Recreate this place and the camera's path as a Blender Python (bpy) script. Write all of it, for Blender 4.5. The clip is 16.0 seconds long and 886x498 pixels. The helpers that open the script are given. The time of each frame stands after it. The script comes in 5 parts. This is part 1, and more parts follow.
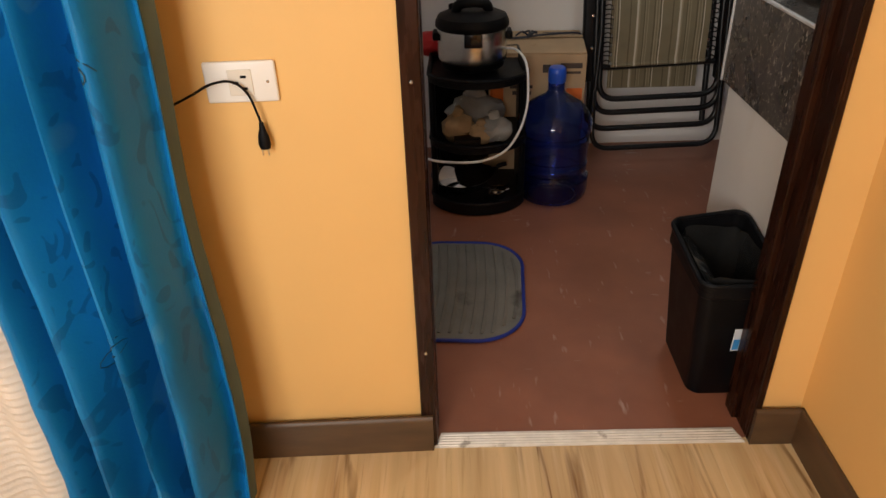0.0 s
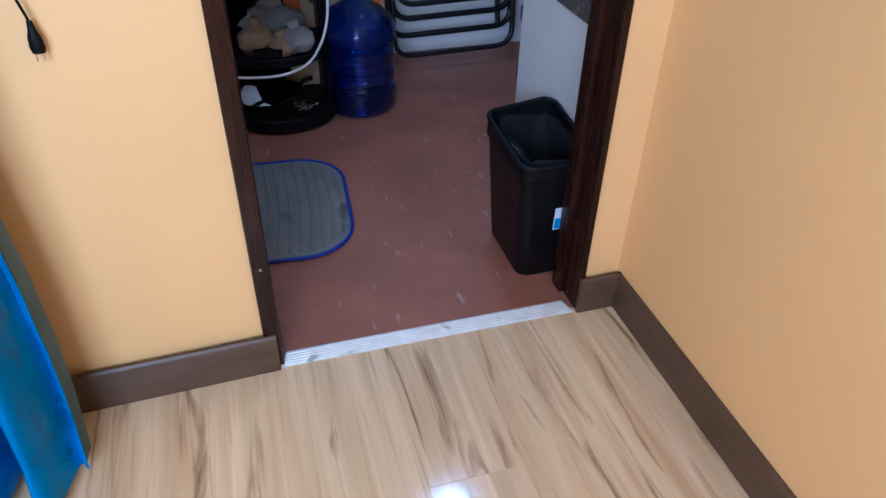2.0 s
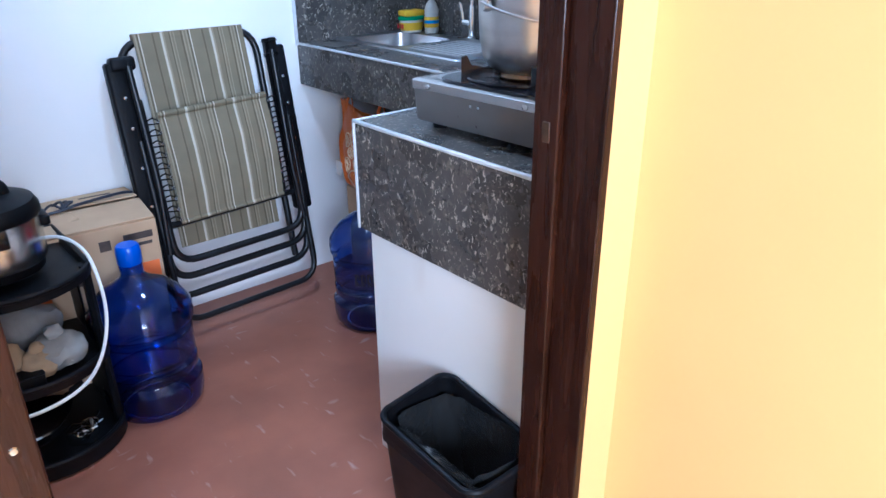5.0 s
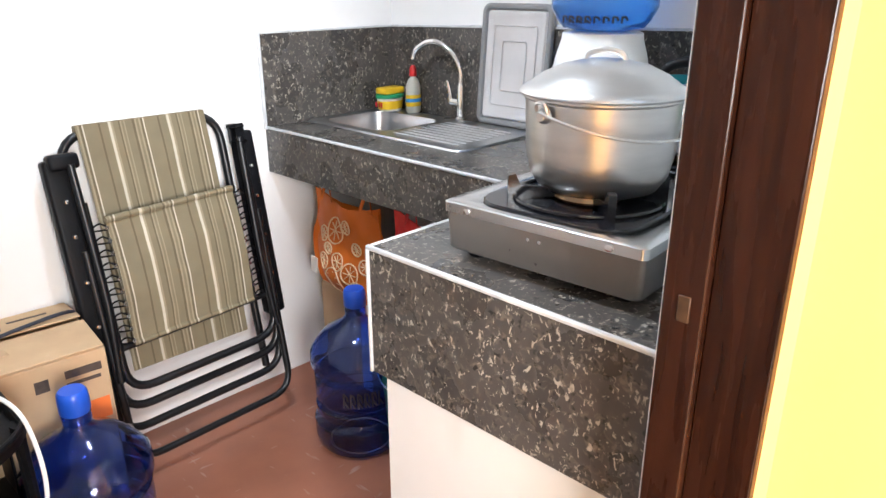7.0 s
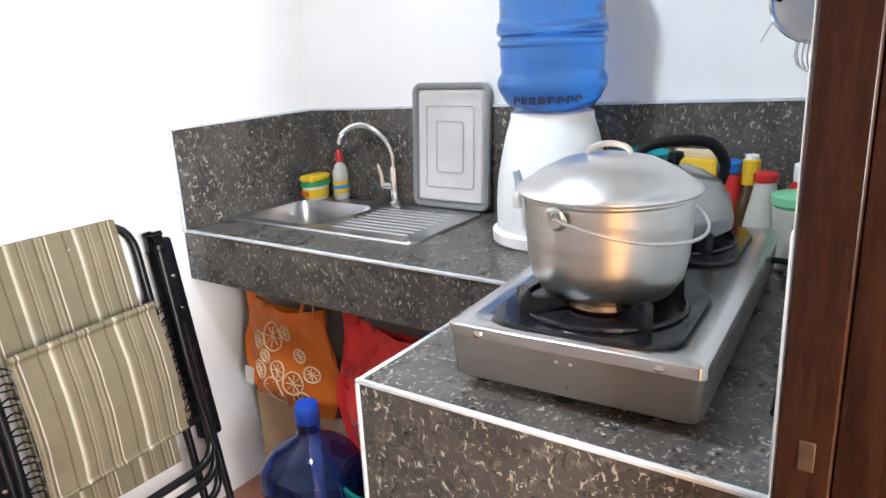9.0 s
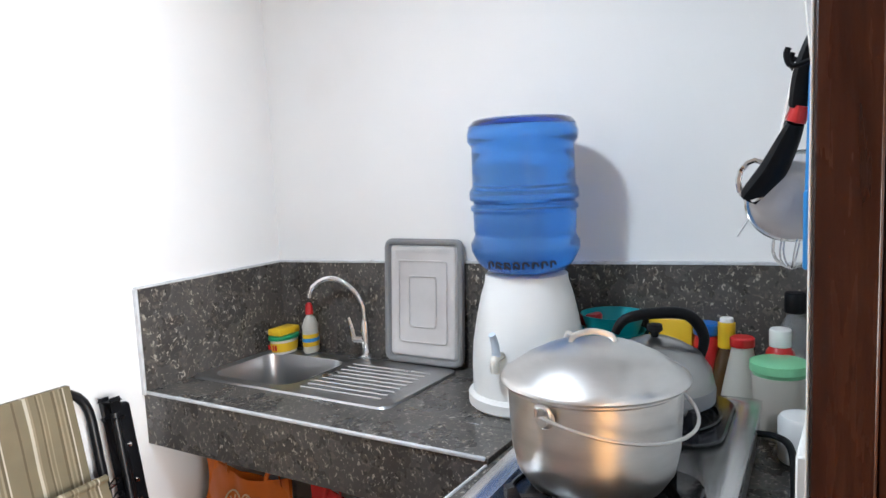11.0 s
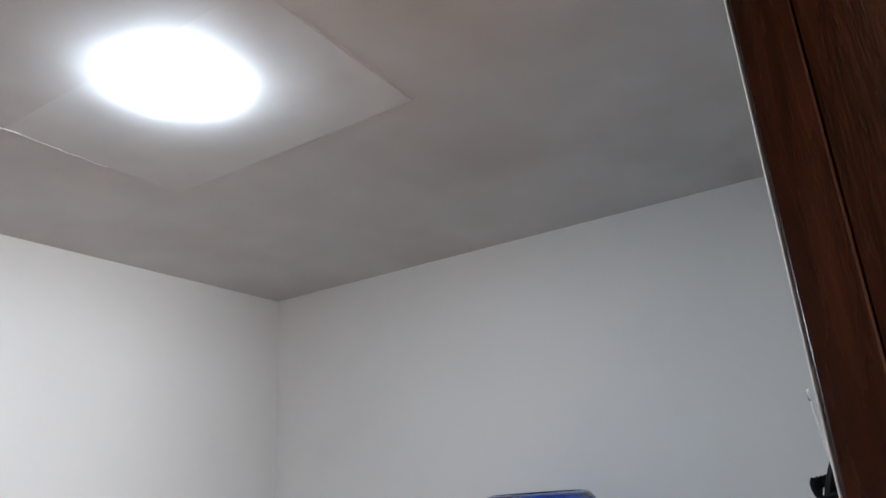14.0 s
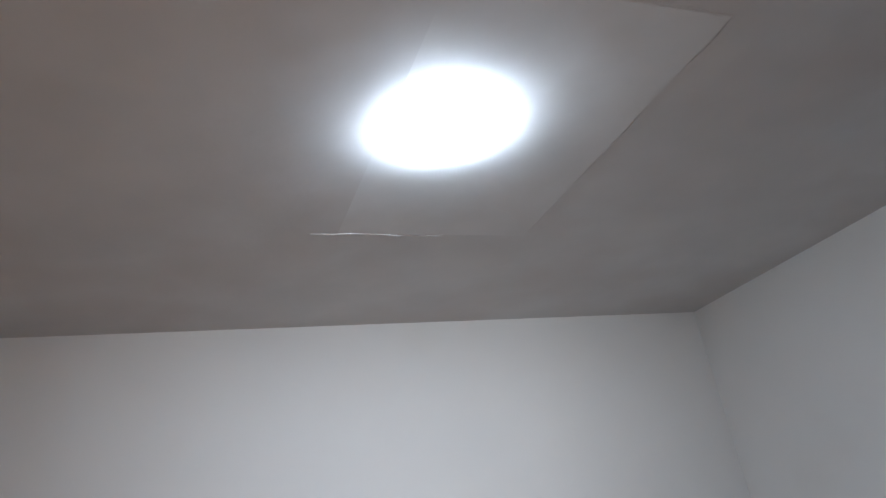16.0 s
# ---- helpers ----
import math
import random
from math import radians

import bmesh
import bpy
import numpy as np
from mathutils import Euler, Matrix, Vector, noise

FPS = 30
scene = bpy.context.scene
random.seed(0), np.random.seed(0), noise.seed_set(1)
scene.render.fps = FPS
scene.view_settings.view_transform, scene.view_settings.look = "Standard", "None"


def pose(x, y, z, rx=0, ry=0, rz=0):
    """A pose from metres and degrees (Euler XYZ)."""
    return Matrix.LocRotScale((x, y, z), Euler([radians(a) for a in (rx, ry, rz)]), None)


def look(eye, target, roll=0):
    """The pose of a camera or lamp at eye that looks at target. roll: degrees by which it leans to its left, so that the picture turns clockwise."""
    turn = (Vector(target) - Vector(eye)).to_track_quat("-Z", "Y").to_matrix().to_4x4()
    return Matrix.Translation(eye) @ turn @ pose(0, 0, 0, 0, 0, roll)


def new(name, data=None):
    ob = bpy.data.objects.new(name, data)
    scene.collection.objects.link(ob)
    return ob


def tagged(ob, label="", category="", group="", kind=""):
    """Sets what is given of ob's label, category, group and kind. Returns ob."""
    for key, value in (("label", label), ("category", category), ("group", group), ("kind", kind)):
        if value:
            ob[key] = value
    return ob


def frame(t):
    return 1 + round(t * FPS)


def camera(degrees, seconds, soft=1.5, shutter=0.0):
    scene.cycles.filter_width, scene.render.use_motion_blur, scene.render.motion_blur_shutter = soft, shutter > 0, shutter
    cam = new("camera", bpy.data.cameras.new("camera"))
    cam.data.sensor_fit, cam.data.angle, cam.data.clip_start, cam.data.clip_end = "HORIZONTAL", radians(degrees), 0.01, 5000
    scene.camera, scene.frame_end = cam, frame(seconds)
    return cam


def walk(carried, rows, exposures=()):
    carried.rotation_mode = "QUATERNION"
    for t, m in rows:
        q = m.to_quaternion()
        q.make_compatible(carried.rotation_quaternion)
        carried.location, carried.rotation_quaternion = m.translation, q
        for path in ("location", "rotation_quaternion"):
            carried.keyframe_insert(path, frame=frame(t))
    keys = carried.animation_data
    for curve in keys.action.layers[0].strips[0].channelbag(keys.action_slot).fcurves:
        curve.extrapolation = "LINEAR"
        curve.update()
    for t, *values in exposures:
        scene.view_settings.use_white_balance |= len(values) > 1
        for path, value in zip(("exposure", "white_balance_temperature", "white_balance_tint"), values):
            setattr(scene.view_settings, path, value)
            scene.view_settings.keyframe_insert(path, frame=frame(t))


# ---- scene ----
cam = camera(64.1, 16.0)
PATH = [
    (0, (0.056, -1.17, 1.235), (0.02, 0.539, 0.197), -2.0),
    (0.5, (0.039, -1.161, 1.204), (0.264, 0.476, 0.078), -0.7),
    (1, (0.031, -1.171, 1.173), (0.396, 0.383, -0.031), 0.2),
    (1.5, (0.016, -1.165, 1.166), (0.46, 0.35, -0.062), 1.2),
    (2, (0.014, -1.171, 1.162), (0.482, 0.36, -0.037), 1.2),
    (2.5, (0.044, -1.138, 1.19), (0.599, 0.396, 0.034), 1.1),
    (3, (0.048, -1.072, 1.205), (0.692, 0.478, 0.119), 0.4),
    (3.5, (0.032, -0.941, 1.202), (0.768, 0.618, 0.188), 0.1),
    (4, (0.005, -0.786, 1.22), (0.873, 0.74, 0.263), 1.9),
    (4.5, (-0.045, -0.667, 1.223), (1.025, 0.77, 0.336), 0.0),
    (7, (0.045, -0.206, 1.288), (1.388, 1.1, 0.587), -0.1),
    (7.5, (0.065, -0.11, 1.305), (1.472, 1.148, 0.644), -0.4),
    (8, (0.052, -0.02, 1.326), (1.551, 1.162, 0.729), -1.5),
    (10.5, (0.089, 0.049, 1.366), (1.744, 1.071, 0.901), -2.4),
    (11, (0.094, 0.066, 1.432), (1.788, 1.105, 1.204), -2.6),
    (11.5, (0.105, 0.065, 1.481), (1.806, 1.114, 1.421), -2.5),
    (12, (0.093, 0.066, 1.499), (1.79, 1.114, 1.648), -2.0),
    (12.5, (0.088, 0.064, 1.519), (1.775, 1.072, 1.888), -1.3),
    (13, (0.091, 0.06, 1.534), (1.752, 1.037, 2.067), -1.5),
    (13.5, (0.094, 0.062, 1.546), (1.746, 1.011, 2.153), -2.2),
    (14, (0.109, 0.061, 1.559), (1.732, 1.04, 2.199), -4.0),
    (14.5, (0.19, 0.079, 1.595), (1.7, 1.216, 2.247), -4.2),
    (15, (0.304, 0.079, 1.632), (1.563, 1.478, 2.308), -5.1),
    (15.5, (0.368, 0.114, 1.649), (1.359, 1.691, 2.378), -7.6),
    (16, (0.375, 0.148, 1.652), (1.082, 1.844, 2.442), -9.3),
]
EXPOSURES = [
    (0.0, -0.15, 6700, 11), (0.5, -0.52, 9400, 22), (1.0, -0.3, 9600, 22), (1.5, -0.1, 5900, 8), (2.0, 0.2, 4050, 8), (2.5, 0.45, 3920, 8), (3.0, 0.8, 3820, 8), (3.5, 1.0, 3850, 8),
    (4.5, 1.3, 4000, 8), (7.0, 2.1, 5900, 10), (8.0, 2.12, 5850, 10), (10.5, 2.1, 5950, 10), (11.0, 1.75, 5900, 10), (11.5, 1.2, 5900, 10), (12.0, 0.7, 5850, 10), (12.5, 0.5, 5950, 10),
    (13.5, 0.55, 5950, 10), (14.5, 0.55, 5900, 10), (15.5, 0.18, 5800, 9), (16.0, 0.1, 5700, 9)]
walk(cam, [(t, look(e, g, r)) for t, e, g, r in PATH], EXPOSURES)

# ---- world and lights ----
world = bpy.data.worlds.new("world")
scene.world = world
world.use_nodes = True
wn = world.node_tree
sky = wn.nodes.new("ShaderNodeTexSky")
sky.sky_type = "NISHITA"
sky.sun_disc = False
sky.sun_elevation, sky.sun_rotation = radians(45), radians(200)
wn.links.new(sky.outputs[0], wn.nodes["Background"].inputs[0])
wn.nodes["Background"].inputs[1].default_value = 0.1

LAMP_POWER = 112.0      # glow of the kitchen lamp's diffuser
DAYLIGHT = 60.0         # daylight through the room's window, watts

day = bpy.data.lights.new("window_daylight", "AREA")
day.shape, day.size, day.size_y = "RECTANGLE", 1.25, 1.15
day.energy, day.color = DAYLIGHT, (1.0, 0.95, 0.88)
new("window_daylight", day).matrix_world = look((-0.75, -2.60, 1.55), (-0.75, 0.0, 1.35))


# ---- materials ----
def nodes_of(m):
    return m.node_tree.nodes, m.node_tree.links, m.node_tree.nodes["Principled BSDF"]


def material(name, color, rough=0.5, metal=0.0, vary=0.08, scale=6.0, bump=0.05, bscale=120.0,
             spec=0.5, trans=0.0, ior=1.45, alt=None, coat=0.0, stretch=(1, 1, 1), per_object=0.0):
    m = bpy.data.materials.new(name)
    m.use_nodes = True
    nodes, links, b = nodes_of(m)
    b.inputs["Roughness"].default_value = rough
    b.inputs["Metallic"].default_value = metal
    b.inputs["Specular IOR Level"].default_value = spec
    b.inputs["Transmission Weight"].default_value = trans
    b.inputs["IOR"].default_value = ior
    b.inputs["Coat Weight"].default_value = coat
    tc = nodes.new("ShaderNodeTexCoord")
    mp = nodes.new("ShaderNodeMapping")
    mp.inputs["Scale"].default_value = stretch
    links.new(tc.outputs["Object"], mp.inputs[0])
    n1 = nodes.new("ShaderNodeTexNoise")
    n1.inputs["Scale"].default_value = scale
    n1.inputs["Detail"].default_value = 6
    links.new(mp.outputs[0], n1.inputs[0])
    mix = nodes.new("ShaderNodeMix")
    mix.name = "base_mix"
    mix.data_type = "RGBA"
    lo = [max(0, c * (1 - vary)) for c in color]
    hi = alt if alt else [min(1, c * (1 + vary)) for c in color]
    mix.inputs[6].default_value = (*lo, 1)
    mix.inputs[7].default_value = (*hi, 1)
    ramp = nodes.new("ShaderNodeMapRange")
    ramp.inputs[1].default_value, ramp.inputs[2].default_value = 0.3, 0.7
    links.new(n1.outputs[0], ramp.inputs[0])
    links.new(ramp.outputs[0], mix.inputs[0])
    links.new(mix.outputs[2], b.inputs["Base Color"])
    if bump:
        n2 = nodes.new("ShaderNodeTexNoise")
        n2.inputs["Scale"].default_value = bscale
        n2.inputs["Detail"].default_value = 4
        links.new(mp.outputs[0], n2.inputs[0])
        bp = nodes.new("ShaderNodeBump")
        bp.inputs["Strength"].default_value = bump
        bp.inputs["Distance"].default_value = 0.004
        links.new(n2.outputs[0], bp.inputs["Height"])
        links.new(bp.outputs[0], b.inputs["Normal"])
        rm = nodes.new("ShaderNodeMapRange")
        rm.inputs[3].default_value, rm.inputs[4].default_value = max(0.02, rough - 0.08), min(1, rough + 0.08)
        links.new(n1.outputs[0], rm.inputs[0])
        links.new(rm.outputs[0], b.inputs["Roughness"])
    return m


def overlay(m, color, scale, low, high, stretch=(1, 1, 1), turn=0.0, detail=3.0, amount=1.0, distort=0.0, voronoi=False):
    """Marks of another colour over a material, where a noise passes a threshold."""
    nodes, links, b = nodes_of(m)
    old = b.inputs["Base Color"].links[0].from_socket
    tc = nodes.new("ShaderNodeTexCoord")
    mp = nodes.new("ShaderNodeMapping")
    mp.inputs["Scale"].default_value = stretch
    mp.inputs["Rotation"].default_value = (0, 0, radians(turn))
    links.new(tc.outputs["Object"], mp.inputs[0])
    if voronoi:
        n = nodes.new("ShaderNodeTexVoronoi")
        n.inputs["Scale"].default_value = scale
    else:
        n = nodes.new("ShaderNodeTexNoise")
        n.inputs["Scale"].default_value = scale
        n.inputs["Detail"].default_value = detail
        n.inputs["Distortion"].default_value = distort
    links.new(mp.outputs[0], n.inputs[0])
    r = nodes.new("ShaderNodeMapRange")
    r.inputs[1].default_value, r.inputs[2].default_value = low, high
    r.inputs[4].default_value = amount
    links.new(n.outputs[0], r.inputs[0])
    mix = nodes.new("ShaderNodeMix")
    mix.data_type = "RGBA"
    mix.inputs[7].default_value = (*color, 1)
    links.new(r.outputs[0], mix.inputs[0])
    links.new(old, mix.inputs[6])
    links.new(mix.outputs[2], b.inputs["Base Color"])
    return m


def striped(m, stops, period, axis=0):
    """Woven stripes across one axis: stops of (place in the period, colour)."""
    nodes, links, b = nodes_of(m)
    tc = nodes.new("ShaderNodeTexCoord")
    sx = nodes.new("ShaderNodeSeparateXYZ")
    links.new(tc.outputs["Object"], sx.inputs[0])
    div = nodes.new("ShaderNodeMath")
    div.operation = "DIVIDE"
    div.inputs[1].default_value = period
    links.new(sx.outputs[axis], div.inputs[0])
    fr = nodes.new("ShaderNodeMath")
    fr.operation = "FRACT"
    links.new(div.outputs[0], fr.inputs[0])
    cr = nodes.new("ShaderNodeValToRGB")
    els = cr.color_ramp.elements
    cr.color_ramp.interpolation = "CONSTANT"
    els[0].position, els[0].color = stops[0][0], (*stops[0][1], 1)
    els[1].position, els[1].color = stops[1][0], (*stops[1][1], 1)
    for p, c in stops[2:]:
        e = els.new(p)
        e.color = (*c, 1)
    links.new(fr.outputs[0], cr.inputs[0])
    mul = nodes.new("ShaderNodeMix")
    mul.data_type = "RGBA"
    mul.blend_type = "MULTIPLY"
    mul.inputs[0].default_value = 1.0
    old = b.inputs["Base Color"].links[0].from_socket
    links.new(old, mul.inputs[6])
    links.new(cr.outputs[0], mul.inputs[7])
    links.new(mul.outputs[2], b.inputs["Base Color"])
    return m


M_orange = material("orange_paint", (0.78, 0.49, 0.185), 0.55, vary=0.035, scale=2.5, bump=0.10, bscale=55)
overlay(M_orange, (0.70, 0.38, 0.12), 1.3, 0.52, 0.75, amount=0.35)
M_white = material("white_paint", (0.79, 0.78, 0.76), 0.65, vary=0.03, scale=2, bump=0.10, bscale=35)
overlay(M_white, (0.70, 0.66, 0.60), 3.0, 0.60, 0.80, amount=0.25)
M_ceiling = material("ceiling_paint", (0.62, 0.60, 0.59), 0.72, vary=0.06, scale=5, bump=0.45, bscale=11)
# ceiling colour lightened to carry the lamp's glow within the panel
M_ceilpatch = material("lamp_glow_ceiling_paint", (0.665, 0.650, 0.640), 0.7, vary=0.07, scale=7, bump=0.5, bscale=9)
overlay(M_ceilpatch, (0.60, 0.57, 0.55), 4.0, 0.50, 0.72, stretch=(1, 0.35, 1), turn=30, amount=0.6)
overlay(M_ceiling, (0.52, 0.46, 0.43), 2.4, 0.50, 0.75, amount=0.6)
M_roomceil = material("room_ceiling_paint", (0.78, 0.76, 0.72), 0.8, vary=0.03)
M_darkwood = material("dark_varnished_wood", (0.020, 0.0062, 0.0030), 0.27, vary=0.45, scale=8, bump=0.12, bscale=40, stretch=(6, 6, 0.6), coat=0.0, spec=0.28)
overlay(M_darkwood, (0.036, 0.012, 0.005), 9, 0.5, 0.75, stretch=(8, 8, 0.5), amount=0.6)
M_base = material("brown_baseboard", (0.085, 0.050, 0.026), 0.42, vary=0.25, scale=6, stretch=(1, 1, 5))
M_redfloor = material("red_vinyl", (0.285, 0.112, 0.066), 0.38, vary=0.16, scale=5, bump=0.04)
overlay(M_redfloor, (0.46, 0.33, 0.29), 34, 0.66, 0.76, stretch=(1, 0.28, 1), turn=38, detail=2, amount=0.8)
overlay(M_redfloor, (0.42, 0.30, 0.26), 26, 0.69, 0.76, stretch=(0.3, 1, 1), turn=20, detail=2, amount=0.7)
overlay(M_redfloor, (0.16, 0.075, 0.055), 2.2, 0.55, 0.8, amount=0.5)
M_wood = material("light_laminate", (0.66, 0.49, 0.27), 0.12, vary=0.13, scale=2.2, bump=0.008, stretch=(9, 0.55, 1), spec=0.5)
M_granite = material("granite_laminate", (0.068, 0.062, 0.057), 0.28, vary=0.25, scale=9, bump=0.02)
overlay(M_granite, (0.46, 0.42, 0.35), 112, 0.605, 0.66, stretch=(1, 1, 0.7), detail=3, amount=0.8, distort=0.8)
overlay(M_granite, (0.19, 0.160, 0.13), 60, 0.53, 0.68, detail=6, amount=0.6, distort=1.0)
overlay(M_granite, (0.012, 0.012, 0.012), 60, 0.62, 0.70, detail=2, amount=0.8)
M_whiteboard = material("white_laminate", (0.74, 0.73, 0.70), 0.4, vary=0.03, scale=4)
overlay(M_whiteboard, (0.55, 0.48, 0.40), 5, 0.62, 0.8, stretch=(1, 1, 0.3), amount=0.4)
M_edge = material("white_edge_strip", (0.56, 0.57, 0.58), 0.3, vary=0.12, scale=30)
M_alu = material("worn_aluminium", (0.80, 0.79, 0.75), 0.42, 0.25, vary=0.1, scale=30, bump=0.05)
overlay(M_alu, (0.22, 0.19, 0.16), 22, 0.62, 0.70, detail=5, amount=0.7)
M_black = material("black_plastic", (0.004, 0.004, 0.005), 0.48, spec=0.18, vary=0.3, scale=20)
M_blackgloss = material("black_enamel", (0.008, 0.008, 0.010), 0.12, vary=0.3)
M_blacktube = material("black_powder_coat", (0.006, 0.006, 0.007), 0.33, vary=0.3)
M_liner = material("black_bag_film", (0.018, 0.018, 0.018), 0.16, vary=0.3, bump=0.6, bscale=30)
M_jug = material("blue_translucent_plastic", (0.26, 0.41, 0.93), 0.04, vary=0.06, scale=3, bump=0.0, trans=1.0, ior=1.4)
M_jugfull = material("clear_blue_plastic", (0.25, 0.55, 0.98), 0.05, vary=0.05, scale=3, bump=0.0, trans=0.84, ior=1.3)
M_jugcap = material("blue_cap", (0.02, 0.09, 0.55), 0.3)
M_kettle = material("dull_kettle_steel", (0.40, 0.40, 0.39), 0.30, 1.0, vary=0.12, scale=5)
M_plate = material("worn_brass_plate", (0.060, 0.034, 0.018), 0.55, 0.4, vary=0.4, scale=60)
M_steel = material("brushed_steel", (0.62, 0.62, 0.61), 0.26, 1.0, vary=0.05, scale=6, bump=0.0, stretch=(1, 8, 8))
M_sinksteel = material("sink_steel", (0.52, 0.53, 0.54), 0.30, 1.0, vary=0.08, scale=12, bump=0.03)
M_chrome = material("chrome", (0.80, 0.80, 0.80), 0.08, 1.0, vary=0.02, bump=0)
M_aluminium = material("dull_aluminium", (0.66, 0.65, 0.63), 0.34, 1.0, vary=0.10, scale=8, bump=0.05, bscale=90, stretch=(1, 1, 6))
M_stovebody = material("grey_enamel", (0.16, 0.155, 0.15), 0.30, 0.35, vary=0.08, scale=12)
M_whiteplastic = material("white_plastic", (0.80, 0.80, 0.78), 0.32, vary=0.03, bump=0.01)
M_ivory = material("ivory_plastic", (0.72, 0.69, 0.62), 0.35, vary=0.04)
M_greytray = material("grey_plastic_tray", (0.56, 0.54, 0.53), 0.45, vary=0.08, scale=8)
M_greytraydark = material("dark_grey_rim", (0.22, 0.22, 0.225), 0.4)
M_carton = material("brown_cardboard", (0.50, 0.345, 0.20), 0.8, vary=0.10, scale=9, bump=0.08, bscale=60)
M_print = material("brown_print", (0.07, 0.05, 0.04), 0.7, vary=0.3, scale=60)
M_orangeprint = material("orange_print", (0.75, 0.17, 0.03), 0.7)
M_tape = material("dark_string", (0.02, 0.02, 0.03), 0.5)
M_matgrey = material("grey_rubber_mat", (0.18, 0.172, 0.15), 0.75, vary=0.15, scale=9, bump=0.25, bscale=90)
overlay(M_matgrey, (0.04, 0.037, 0.033), 7, 0.60, 0.72, detail=4, amount=0.8)
M_matblue = material("blue_binding", (0.012, 0.03, 0.26), 0.7, vary=0.15, scale=40)
M_curtain = material("teal_satin", (0.003, 0.175, 0.46), 0.38, vary=0.22, scale=3, bump=0.10, bscale=180, spec=0.3)
overlay(M_curtain, (0.004, 0.085, 0.23), 9, 0.60, 0.63, detail=1, amount=0.55, distort=2.5)
overlay(M_curtain, (0.05, 0.26, 0.46), 11, 0.72, 0.75, detail=0, amount=0.35)
M_lining = material("grey_green_lining", (0.085, 0.135, 0.145), 0.75, vary=0.15, scale=8)
M_lace = material("cream_lace", (0.70, 0.66, 0.60), 0.85, vary=0.08, scale=9, bump=0.3, bscale=140)
M_thread = material("dark_embroidery", (0.008, 0.05, 0.09), 0.5)
M_teal = material("teal_plastic", (0.01, 0.30, 0.34), 0.4)
M_pailgreen = material("sea_green_plastic", (0.01, 0.22, 0.20), 0.35)
M_redfilm = material("red_bag_film", (0.62, 0.028, 0.028), 0.28, vary=0.25, scale=9, bump=0.5, bscale=22)
M_orangefilm = material("orange_bag_fabric", (0.62, 0.15, 0.012), 0.5, vary=0.15, scale=6, bump=0.3, bscale=18)
M_cream = material("cream_print", (0.80, 0.62, 0.38), 0.6)
M_red = material("red_plastic", (0.50, 0.02, 0.02), 0.35)
M_yellow = material("yellow_plastic", (0.75, 0.48, 0.02), 0.35)
M_green = material("green_lid", (0.20, 0.52, 0.28), 0.4)
M_greendark = material("green_band", (0.02, 0.25, 0.10), 0.4)
M_bluecap = material("blue_lid", (0.02, 0.16, 0.55), 0.35)
M_brownsauce = material("brown_bottle", (0.07, 0.035, 0.012), 0.2, coat=0.5)
M_clear = material("clear_plastic", (0.86, 0.88, 0.88), 0.12, vary=0.02, trans=0.85, ior=1.25, bump=0.02)
M_frosted = material("frosted_plastic", (0.70, 0.68, 0.60), 0.4, vary=0.06, trans=0.35, ior=1.3)
M_filmbag = material("clear_bag_film", (0.42, 0.41, 0.39), 0.25, vary=0.2, scale=14, bump=0.7, bscale=30, trans=0.25, ior=1.2)
M_palegrain = material("pale_food", (0.36, 0.26, 0.15), 0.7, vary=0.2, scale=25)
M_blueflame = material("blue_label", (0.04, 0.25, 0.60), 0.4)
M_label = material("pale_label", (0.62, 0.70, 0.80), 0.4)
M_rust = material("brass_plate", (0.22, 0.15, 0.08), 0.5, 0.6, vary=0.3, scale=60)
M_copper = material("burner_brass", (0.30, 0.22, 0.14), 0.35, 0.9, vary=0.2)
M_screen = material("picture_print", (0.30, 0.33, 0.40), 0.3, vary=0.3, scale=6)
M_weave = material("olive_woven_mesh", (0.95, 0.95, 0.95), 0.75, vary=0.12, scale=14, bump=0.25, bscale=420)
OL, DK, LT, CR = (0.178, 0.146, 0.086), (0.112, 0.088, 0.048), (0.27, 0.226, 0.145), (0.50, 0.45, 0.35)
striped(M_weave, [(0.0, OL), (0.14, DK), (0.17, OL), (0.30, CR), (0.345, LT), (0.38, OL), (0.47, DK), (0.50, LT), (0.52, OL),
                  (0.56, LT), (0.58, OL), (0.70, DK), (0.74, LT), (0.77, OL), (0.81, LT), (0.84, DK), (0.88, CR), (0.905, OL)], 0.158)
M_weavehem = material("olive_woven_hem", (0.16, 0.135, 0.08), 0.75, vary=0.15, scale=14, bump=0.2, bscale=420)


